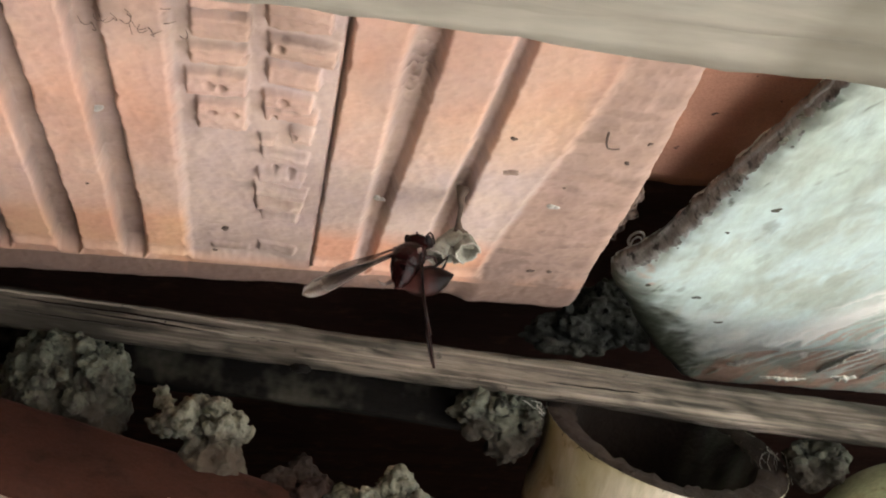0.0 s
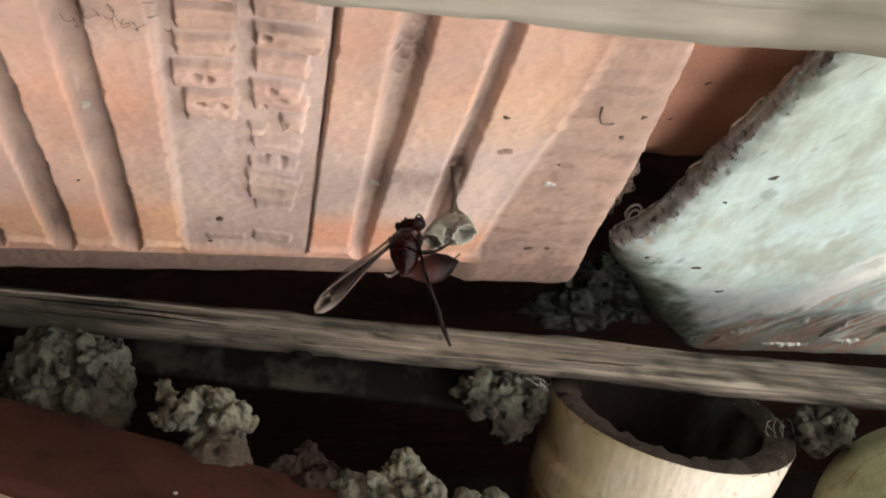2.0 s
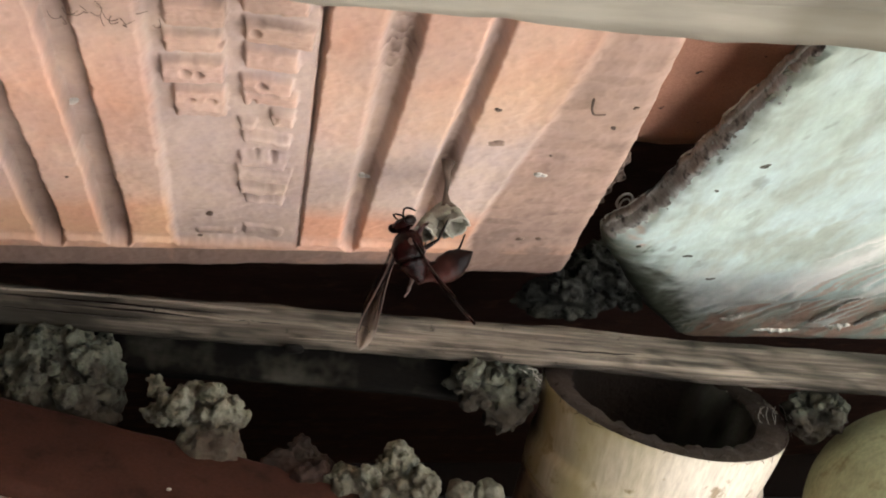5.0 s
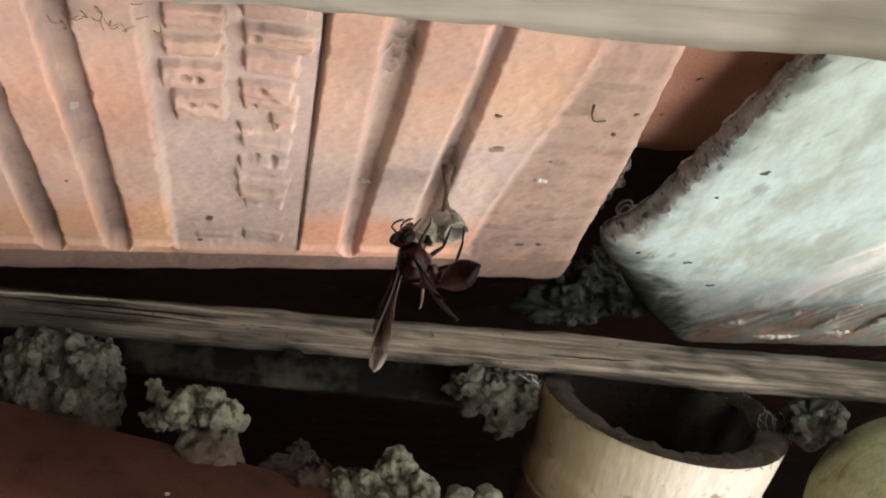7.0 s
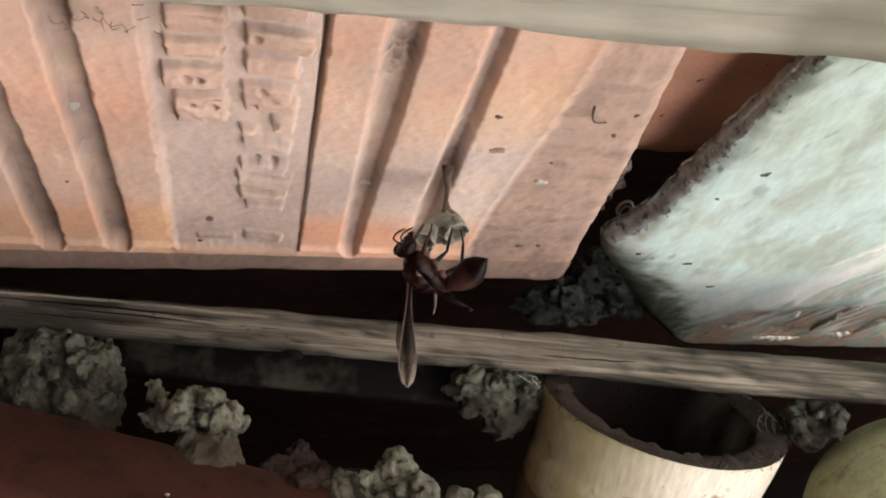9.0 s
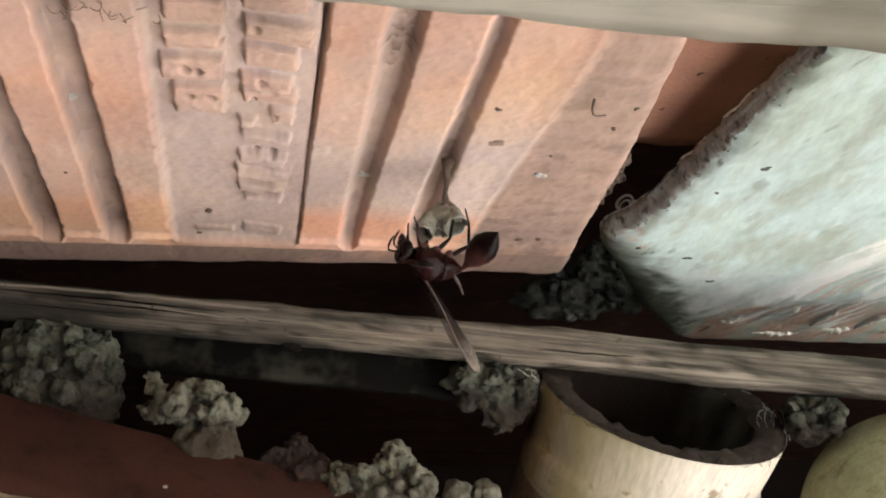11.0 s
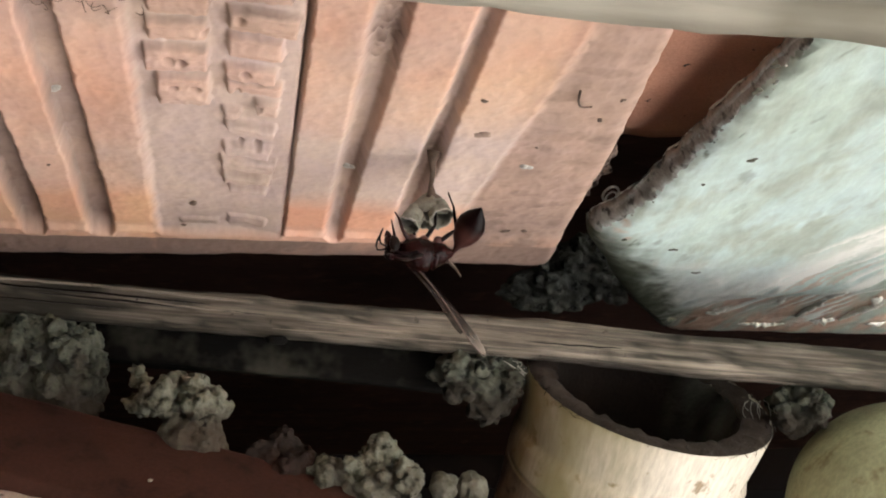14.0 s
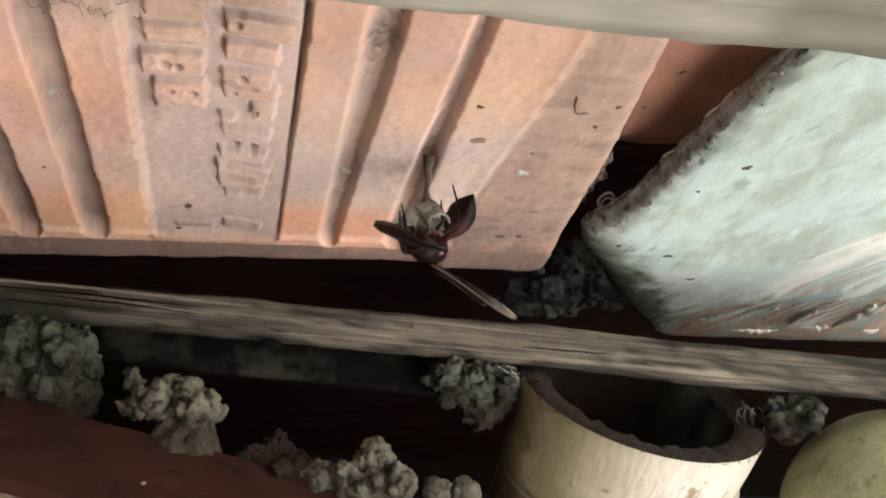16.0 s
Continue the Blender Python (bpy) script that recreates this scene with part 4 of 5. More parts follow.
def wing(name, side, skin):
    """Folded wing along +y from its root, leading edge thick, two blades with veins."""
    length = 0.0235
    ob_root = None
    for blade, (wide, reach, lift) in (("forewing", (0.0017, 1.0, 0.0)), ("hindwing", (0.0013, 0.72, -0.00035))):
        verts, faces = [], []
        n = 26
        for i in range(n):
            f = i / (n - 1)
            w = wide * (0.22 + 0.88 * step(0.15, 0.85, f)) * math.sqrt(max(0.003, 1 - max(0, (f - 0.80) / 0.20) ** 2))
            for j in range(7):
                g = j / 6 - 0.5
                x = (g * 2 * w + (0.0006 if blade == "forewing" else -0.0007)) * side
                verts.append((x, f * length * reach, lift + 0.00035 * math.sin(g * 7) + 0.0006 * math.sin(f * 3.0)))
        k = len(verts)
        verts += [(x, y, z + 0.00005) for x, y, z in verts]
        for i in range(n - 1):
            for j in range(6):
                a = i * 7 + j
                faces += [(a, a + 7, a + 8, a + 1), (k + a, k + a + 1, k + a + 8, k + a + 7)]
        if ob_root is None:
            ob_root = mesh_ob(name, verts, faces, skin, wasp, "smoky brown translucent wing")
            host = ob_root
        else:
            host = mesh_ob(blade, verts, faces, HINDWING if side < 0 else skin, ob_root, "pale folded hindwing")
        bm, edge = bmesh.new(), bmesh.new()
        for lane, end in ((0.0, 1.0), (1.0, 0.95), (2.4, 0.9), (4.0, 0.8), (6.0, 0.93)):
            pts = []
            for i in range(0, int(n * end), 3):
                j = lane if lane in (0.0, 6.0) else lane + 0.5 * math.sin(i * 0.2 + lane)
                lo = int(j)
                a, b = Vector(verts[i * 7 + lo]), Vector(verts[i * 7 + min(6, lo + 1)])
                pts.append(a.lerp(b, j - lo))
            tube(edge if lane in (0.0, 6.0) else bm, pts, [0.00016 if lane == 0.0 else 0.00009] * len(pts), 5)
        if host is ob_root:
            part("wing_vein", bm, LEG, host)
            part("wing_edge", edge, LEG_PALE if side < 0 else LEG, host)
        else:
            bm.free(), edge.free()
    return ob_root


wasp = tagged(new("wasp"), "dark red paper wasp clinging to its nest", "wasp")


def hull(bm, sections, sides=28, rough=0.02, seed=0.0):
    """A closed body through sections (y, half width, half height, centre height)."""
    fine = []
    for a, b in zip(sections, sections[1:]):
        fine += [[a[i] + (b[i] - a[i]) * k / 3 for i in range(4)] for k in range(3)]
    fine.append(list(sections[-1]))
    rings = []
    for y, rx, rz, c in fine:
        ring = []
        for k in range(sides):
            a = 6.2832 * k / sides
            w = 1 + rough * fbm(math.cos(a) * 3 + seed, math.sin(a) * 3, y * 700)
            ring.append(bm.verts.new((rx * math.cos(a) * w, y, c + rz * math.sin(a) * w)))
        rings.append(ring)
    for r, s in zip(rings, rings[1:]):
        for k in range(sides):
            bm.faces.new((r[k], r[(k + 1) % sides], s[(k + 1) % sides], s[k]))
    bm.faces.new(rings[0][::-1]), bm.faces.new(rings[-1])


bm = bmesh.new()
hull(bm, ((0.0054, 0.0008, 0.0008, -0.0006), (0.0048, 0.0022, 0.0018, -0.0005), (0.0038, 0.0030, 0.0026, -0.0003), (0.0024, 0.0033, 0.0032, 0.0000), (0.0008, 0.0033, 0.0034, 0.0002),
          (-0.0006, 0.0031, 0.0033, 0.0003), (-0.0012, 0.0028, 0.0027, 0.0001), (-0.0018, 0.0029, 0.0030, 0.0003), (-0.0030, 0.0025, 0.0026, -0.0002), (-0.0042, 0.0019, 0.0021, -0.0004),
          (-0.0052, 0.0011, 0.0012, -0.0006), (-0.0060, 0.0005, 0.0005, -0.0006)), rough=0.06)
part("thorax", bm, CHITIN, wasp)
for sx in (-1, 1):
    bm = bmesh.new()
    ellipsoid(bm, (sx * 0.0028, 0.0020, 0.0018), (0.0006, 0.0008, 0.0005), None, 2)
    part("wing_base", bm, LEG_PALE, wasp, "pale scale over the wing joint")
    for y in (0.0030, 0.0004, -0.0026):
        bm = bmesh.new()
        ellipsoid(bm, (sx * 0.0012, y, -0.0025), (0.0010, 0.0011, 0.0012), None, 2)
        part("hip", bm, HIP_GLINT, wasp, "pinkish hip joint")
bm = bmesh.new()
hull(bm, ((0.0052, 0.0010, 0.0009, -0.0007), (0.0057, 0.0024, 0.0018, -0.0008), (0.0064, 0.0029, 0.0023, -0.0009), (0.0071, 0.0027, 0.0023, -0.0011), (0.0077, 0.0020, 0.0018, -0.0014), (0.0081, 0.0009, 0.0009, -0.0018)), 24, 0.02, 3.0)
head = part("head", bm, CHITIN, wasp)
bm = bmesh.new()
ellipsoid(bm, (0, 0.0076, -0.0026), (0.0012, 0.0008, 0.0010), None, 3)
part("face_plate", bm, CHITIN_PALE, head, "paler brick red face plate")
for sx in (-1, 1):
    bm = bmesh.new()
    ellipsoid(bm, (sx * 0.0024, 0.0068, -0.0008), (0.0008, 0.0011, 0.0017), None, 3)
    part("eye", bm, LEG, head, "dark glossy compound eye")
    bm = bmesh.new()
    tube(bm, [(sx * 0.0006, 0.0077, -0.0010), (sx * 0.0012, 0.0087, -0.0008), (sx * 0.0016, 0.0095, -0.0010), (sx * 0.0017, 0.0097, -0.0020), (sx * 0.0017, 0.0094, -0.0032), (sx * 0.0016, 0.0089, -0.0044)],
         [0.00022, 0.00020, 0.00020, 0.00022, 0.00025, 0.00015], 7)
    part("antenna", bm, LEG, head)
    bm = bmesh.new()
    tube(bm, [(sx * 0.0009, 0.0074, -0.0030), (sx * 0.0007, 0.0078, -0.0040), (0, 0.0078, -0.0046)], [0.0005, 0.0004, 0.0002], 7)
    part("mandible", bm, CHITIN_PALE, head)


def leg(name, pts, material, thick=1.0):
    """A jointed leg through hip, knee, ankle and foot: stout thigh, slim shin, fine foot."""
    bm = bmesh.new()
    pts = [Vector(p) for p in pts]
    fine = []
    for a, b in zip(pts, pts[1:]):
        fine += [a.lerp(b, k / 4) for k in range(4)]
    fine.append(pts[-1])
    tube(bm, fine, [r * thick for r in (0.00042, 0.00052, 0.0005, 0.00042, 0.00030, 0.00034, 0.00036, 0.00032, 0.00025, 0.00021, 0.00019, 0.00018, 0.00015)], 8)
    return part(name, bm, material, wasp)


# the near legs reach for the nest from their hips: local y runs to the foot, z to the knee
legs = {"midleg": leg("midleg", ((0, 0, 0), (0, 0.0038, 0.0014), (0, 0.0072, 0.0006), (0, 0.0096, 0)), LEG),
        "hindleg": leg("hindleg", ((0, 0, 0), (0, 0.0032, 0.0032), (0, 0.0080, 0.0018), (0, 0.0112, 0)), LEG)}
for sx in (-1, 1):
    leg("foreleg", ((sx * 0.0010, 0.0034, -0.0022), (sx * 0.0030, 0.0052, -0.0036), (sx * 0.0026, 0.0058, -0.0064), (sx * 0.0017, 0.0064, -0.0082)), CHITIN_PALE)
leg("midleg", ((-0.0012, 0.0002, -0.0026), (-0.0042, 0.0008, -0.0042), (-0.0036, 0.0012, -0.0078), (-0.0026, 0.0034, -0.0098)), LEG)
leg("hindleg", ((-0.0012, -0.0030, -0.0014), (-0.0030, -0.0056, -0.0004), (-0.0024, -0.0072, 0.0018), (-0.0020, -0.0080, 0.0036)), LEG_PALE)

# abdomen: thin waist, funnel, broad leaf-shaped rings and a pointed tip that curls up
bm = bmesh.new()
prof = [(0.0003, -0.0006), (0.00042, 0.0004), (0.0006, 0.0012), (0.0010, 0.0020)]
for k in range(1, 27):
    f = k / 26
    r = 0.0010 + 0.0020 * math.sin((f / 0.5) ** 0.85 * 1.5708) if f < 0.5 else 0.0030 * max(0.03, math.cos((f - 0.5) / 0.5 * 1.5708)) ** 0.85
    prof.append((r, 0.0020 + f * 0.0100))
rings = lathe(bm, prof, 32)
bm.faces.new(rings[0][::-1]), bm.faces.new(rings[-1])
for ring in rings:
    for v in ring:
        k = 1 + 0.045 * (((v.co.z - 0.0020) / 0.0021) % 1.0)
        v.co = Vector((v.co.x * k, v.co.z, v.co.y * k * 0.82 + 20 * v.co.z ** 2 - 0.0004))
abdomen = part("abdomen", bm, ABDOMEN, wasp, "banded dark red abdomen with a narrow waist and pointed tip")
wing_left, wing_right = wing("wing", -1, WING), wing("wing", 1, WING_DARK)


# ---- small things on the tiles ----
def on_tile(s, q, h=0.0):
    return TILE @ Vector((s, q, -h))


def specks(name, places, material, label, category, seed, size=0.0006, flat=0.45):
    rng = random.Random(seed)
    for s, q, k in places:
        bm = bmesh.new()
        for j in range(3):
            blob(bm, (rng.uniform(-1, 1) * size * k, rng.uniform(-1, 1) * size * k * 0.6, 0), (size * k, size * k * 0.8, size * k * flat), 0.3, 2.5, seed + j, 2)
        ob = tagged(part(name, bm, material), label, category, label)
        h = tile_relief(s, q)[0] if s < 0.04 else -0.001
        ob.matrix_world = Matrix.Translation(on_tile(s, q, h)) @ TILE.to_3x3().to_4x4() @ pose(0, 0, 0, 0, 0, rng.uniform(0, 180))


specks("dropping", [(0.0059, -0.0282, 1.2), (0.0315, -0.0191, 1.0), (0.0254, 0.0474, 1.3), (0.0299, 0.0471, 1.2), (0.0333, -0.0288, 0.7), (-0.0501, 0.0352, 1.5), (-0.0521, 0.050, 1.0),
                    (0.0220, -0.0038, 0.6), (-0.079, 0.012, 0.6)], SPECK, "dark dried dropping on the clay tile", "dropping", 5)
specks("dropping", [(0.0640, -0.0200, 1.3), (0.0675, -0.0185, 1.9), (0.0668, -0.0060, 1.0), (0.0698, -0.0030, 1.7), (0.0575, -0.0450, 1.2), (0.0580, -0.0350, 1.3), (0.0570, 0.0275, 1.5), (0.0590, 0.0265, 1.5), (0.0562, 0.0235, 1.2),
                    (0.0720, 0.0560, 1.2), (0.0840, 0.0740, 1.3), (0.0850, 0.0620, 0.9), (0.0950, 0.0830, 1.1), (0.0565, 0.0500, 1.2), (0.0750, 0.0650, 0.9), (0.0640, 0.0120, 0.8)], MOULD_SPOT, "dark mouldy fleck on the lime wash", "mould fleck", 9, 0.0006, 0.25)
specks("egg_case", [(-0.0741, -0.0171, 2.0), (-0.0161, 0.0137, 1.6), (0.022, 0.006, 1.3)], WEB, "whitish spider egg case on the tile", "egg case", 15, 0.0007)


specks("mud_dab", [(0.0084, -0.0120, 1.0)], MUD_DAB, "flat brownish mud dab on the tile", "mud dab", 25, 0.0014, 0.12)


def strand(name, pts, radius, material, label, category):
    bm = bmesh.new()
    fine = []
    pts = [Vector(p) for p in pts]
    for i in range(len(pts) - 1):
        a, b, c, d = pts[max(0, i - 1)], pts[i], pts[i + 1], pts[min(len(pts) - 1, i + 2)]
        for k in range(4):
            t = k / 4
            fine.append(0.5 * ((2 * b) + (c - a) * t + (2 * a - 5 * b + 4 * c - d) * t * t + (3 * b - a - 3 * c + d) * t ** 3))
    fine.append(pts[-1])
    tube(bm, fine, [radius * (1 - 0.5 * i / len(fine)) for i in range(len(fine))], 6)
    return tagged(part(name, bm, material), label, category, label)


rng = random.Random(77)
bm = bmesh.new()
for k in range(15):
    s0, q0 = -0.0655 + rng.gauss(0, 0.004), -0.0580 + rng.gauss(0, 0.0022)
    a, b = rng.uniform(0, 6.2832), rng.uniform(-1.5, 1.5)
    pts = []
    for i in range(6):
        pts.append(Vector((s0, q0, -0.0004 - 0.0008 * math.sin(i * 0.6))))
        s0, q0, a = s0 + 0.0006 * math.cos(a), q0 + 0.0006 * math.sin(a), a + b * 0.5
    tube(bm, pts, [0.00007] * 6, 4)
tangle = tagged(part("root_tangle", bm, SPECK), "tangle of thin dark root threads on the tile", "roots", "", "stuff")
tangle.matrix_world = TILE
# curled dry tendril in the gap between the tiles
curl = [on_tile(0.0525 + 0.0023 * math.cos(k * 0.7) * (1 - k * 0.03), 0.0440 + 0.0040 * math.sin(k * 0.7) * (1 - k * 0.03), -0.0115 + 0.0008 * math.sin(k * 0.7) + 0.0001 * k) for k in range(20)]
strand("curled_tendril", curl, 0.0004, WEB, "curled dusty dry tendril in the gap", "tendril")
strand("dry_thread", [on_tile(0.0235, -0.0335, 0.0), on_tile(0.0240, -0.0300, 0.0004), on_tile(0.0252, -0.0275, 0.0004), on_tile(0.0275, -0.0270, 0.0)], 0.0003, SPECK, "short dark hooked thread stuck to the tile", "thread")
# cobweb shreds under the lath beside the bamboo
for k in range(7):
    p = Vector((0.0185 + rng.uniform(0, 0.007), 0.338, 1.5165 - rng.uniform(0, 0.002)))
    e = p + Vector((rng.uniform(0.001, 0.005), rng.uniform(-0.001, 0.003), -rng.uniform(0.001, 0.005)))
    strand("cobweb", [p, (p + e) / 2 + Vector((rng.uniform(-0.0015, 0.0015), 0, rng.uniform(-0.0015, 0.0005))), e], 0.00008, WEB, "pale dusty cobweb shred under the lath", "cobweb")
for k in range(8):
    p = Vector((0.0850 + 0.001 * k, 0.348, 1.5065 + 0.0003 * (k % 3)))
    e = p + Vector((rng.uniform(-0.0005, 0.0025), rng.uniform(-0.001, 0.002), -rng.uniform(0.002, 0.008)))
    strand("cobweb", [p, (p + e) / 2 + Vector((rng.uniform(-0.0015, 0.0015), 0, rng.uniform(-0.0015, 0.0005))), e], 0.00008, WEB, "pale dusty cobweb shred under the lath", "cobweb")
# brown debris lodged between the two tiles
clump("mortar_lump", [(tuple(on_tile(0.0405, 0.0225, -0.014)), (0.006, 0.009, 0.005), 0.35), (tuple(on_tile(0.0435, 0.0360, -0.016)), (0.006, 0.008, 0.005), 0.35), (tuple(on_tile(0.0445, 0.052, -0.018)), (0.006, 0.008, 0.005), 0.35)], RUBBLE_BROWN, "dark brown dusty rubble lodged between the tiles", 83)
bm = bmesh.new()
blob(bm, (0, 0, 0), (0.0006, 0.0005, 0.0004), 0.3, 2, 3, 2)
crumb = tagged(part("plaster_crumb", bm, PAPER_RIM), "white plaster crumb on the dark slab", "crumb")
crumb.location = (-0.0637, 0.3041, 1.4866)


# raised splinters on the lath, and a dark lump standing for a notch
back = lath.matrix_basis.inverted()
for pts, r in ((((-0.1250, 0.3275, 1.5372), (-0.1108, 0.3284, 1.5362), (-0.0856, 0.3299, 1.5345), (-0.0522, 0.3317, 1.5314), (-0.0449, 0.3325, 1.5308)), 0.00042),
               (((-0.0860, 0.3300, 1.5325), (-0.0653, 0.3311, 1.5297), (-0.0471, 0.3322, 1.5280)), 0.0003),
               (((-0.0400, 0.3320, 1.5240), (-0.0100, 0.3340, 1.5222), (0.0330, 0.3362, 1.5189)), 0.0003),
               (((0.0300, 0.3358, 1.5238), (0.0688, 0.3386, 1.5207), (0.0900, 0.3395, 1.5188)), 0.00035),
               (((0.0500, 0.3372, 1.5195), (0.0762, 0.3390, 1.5170), (0.0980, 0.3405, 1.5152)), 0.0003)):
    bm = bmesh.new()
    pts = [back @ Vector(p) for p in pts]
    fine = []
    for a, b in zip(pts, pts[1:]):
        fine += [a.lerp(b, k / 8) + Vector((0, 0.0, 0.00025 * fbm(k * 0.9, a.x * 50))) for k in range(8)]
    tube(bm, fine + [pts[-1]], [max(0.00006, r * math.sin(3.1416 * (i + 0.5) / (len(fine) + 1)) ** 0.6) for i in range(len(fine) + 1)], 6)
    part("splinter", bm, LATH, lath, "raised pale splinter")
# shadow lines along the splinters, laid in as near-black tubes
for pts, r in ((((-0.1150, 0.3281, 1.5350), (-0.0900, 0.3294, 1.5331), (-0.0560, 0.3314, 1.5300)), 0.00032), (((-0.1000, 0.3289, 1.5326), (-0.0740, 0.3305, 1.5303), (-0.0420, 0.3324, 1.5276)), 0.00028),
               (((-0.1150, 0.3281, 1.5318), (-0.0980, 0.3291, 1.5304), (-0.0780, 0.3303, 1.5287)), 0.00022), (((0.0250, 0.3356, 1.5215), (0.0480, 0.3371, 1.5199), (0.0700, 0.3387, 1.5181)), 0.00022)):
    bm = bmesh.new()
    pts = [back @ Vector(p) for p in pts]
    fine = []
    for a, b in zip(pts, pts[1:]):
        fine += [a.lerp(b, k / 8) + Vector((0, 0.0002, 0.0003 * fbm(k * 0.7, a.x * 50 + 3))) for k in range(8)]
    tube(bm, fine + [pts[-1]], [max(0.00005, r * math.sin(3.1416 * (i + 0.5) / (len(fine) + 1)) ** 0.6) for i in range(len(fine) + 1)], 6)
    part("shade_line", bm, LEG, lath, "near-black tube for the shadow line along a splinter")
# dark lump stands in for the black notch in the lower edge
bm = bmesh.new()
blob(bm, back @ Vector((-0.0389, 0.3335, 1.5212)), (0.0028, 0.0016, 0.0013), 0.25, 2, 4, 3)
part("notch_lump", bm, DARK_WOOD, lath, "small dark lump in place of a notch")


def motions():
    """The wasp turns on its nest; abdomen and wings swing with it."""
    walk(wasp, [
        (0, basis((-0.00894, 0.25585, 1.53806), (0.907, -0.417, -0.061), (0.269, 0.460, 0.846))),
        (1, basis((-0.00929, 0.25738, 1.53764), (0.906, -0.423, 0.014), (0.206, 0.470, 0.858))),
        (2, basis((-0.00866, 0.25783, 1.53794), (0.896, -0.409, 0.171), (0.047, 0.471, 0.881))),
        (3, basis((-0.00818, 0.25905, 1.53741), (0.848, -0.424, 0.319), (-0.101, 0.460, 0.882))),
        (4, basis((-0.00711, 0.25941, 1.53653), (0.780, -0.471, 0.412), (-0.224, 0.403, 0.887))),
        (6.5, basis((-0.00511, 0.25951, 1.53473), (0.646, -0.761, -0.054), (-0.453, -0.440, 0.775))),
        (7.5, basis((-0.00433, 0.25967, 1.53422), (0.604, -0.796, -0.037), (-0.530, -0.436, 0.727))),
        (8.5, basis((-0.00370, 0.26002, 1.53353), (0.532, -0.847, 0.003), (-0.616, -0.385, 0.688))),
        (9, basis((-0.00335, 0.25990, 1.53320), (0.506, -0.860, -0.072), (-0.633, -0.426, 0.646))),
        (11.5, basis((-0.00092, 0.26028, 1.53405), (0.339, -0.902, 0.268), (-0.941, -0.321, 0.111))),
        (12.5, basis((-0.00109, 0.26068, 1.53477), (0.308, -0.912, 0.271), (-0.947, -0.322, -0.007))),
        (14, basis((-0.00010, 0.26118, 1.53443), (0.247, -0.923, 0.297), (-0.968, -0.250, 0.029))),
        (15, basis((0.00080, 0.26161, 1.53445), (0.377, -0.887, 0.267), (-0.917, -0.399, -0.030))),
        (15.5, basis((0.00147, 0.26121, 1.53556), (0.634, -0.738, 0.231), (-0.744, -0.663, -0.076))),
        (16, basis((0.00210, 0.26066, 1.53684), (0.867, -0.459, 0.196), (-0.436, -0.888, -0.147))),
    ])
    walk(abdomen, [
        (0, basis((0.00000, -0.00580, -0.00060), (0.414, -0.748, -0.519), (0.530, 0.662, -0.530))),
        (1, basis((0.00000, -0.00580, -0.00060), (0.332, -0.793, -0.511), (0.625, 0.591, -0.510))),
        (2, basis((0.00000, -0.00580, -0.00060), (0.216, -0.861, -0.461), (0.537, 0.499, -0.680))),
        (3, basis((0.00000, -0.00580, -0.00060), (0.075, -0.911, -0.405), (0.524, 0.381, -0.762))),
        (4, basis((0.00000, -0.00580, -0.00060), (0.063, -0.932, -0.357), (0.441, 0.347, -0.828))),
        (6.5, basis((0.00000, -0.00580, -0.00060), (0.297, -0.861, 0.413), (0.805, -0.007, -0.593))),
        (7.5, basis((0.00000, -0.00580, -0.00060), (0.303, -0.856, 0.418), (0.771, -0.037, -0.636))),
        (8.5, basis((0.00000, -0.00580, -0.00060), (0.305, -0.875, 0.377), (0.722, -0.046, -0.690))),
        (9, basis((0.00000, -0.00580, -0.00060), (0.386, -0.860, 0.333), (0.611, -0.033, -0.791))),
        (11.5, basis((0.00000, -0.00580, -0.00060), (0.090, -0.673, 0.734), (0.755, -0.435, -0.491))),
        (12.5, basis((0.00000, -0.00580, -0.00060), (0.065, -0.596, 0.800), (0.778, -0.472, -0.415))),
        (14, basis((0.00000, -0.00580, -0.00060), (0.076, -0.771, 0.632), (0.705, -0.406, -0.581))),
        (15, basis((0.00000, -0.00580, -0.00060), (0.241, -0.706, 0.666), (0.686, -0.361, -0.631))),
        (15.5, basis((0.00000, -0.00580, -0.00060), (0.488, -0.489, 0.723), (0.704, -0.269, -0.657))),
        (16, basis((0.00000, -0.00580, -0.00060), (0.657, -0.198, 0.728), (0.665, -0.304, -0.682))),
    ])
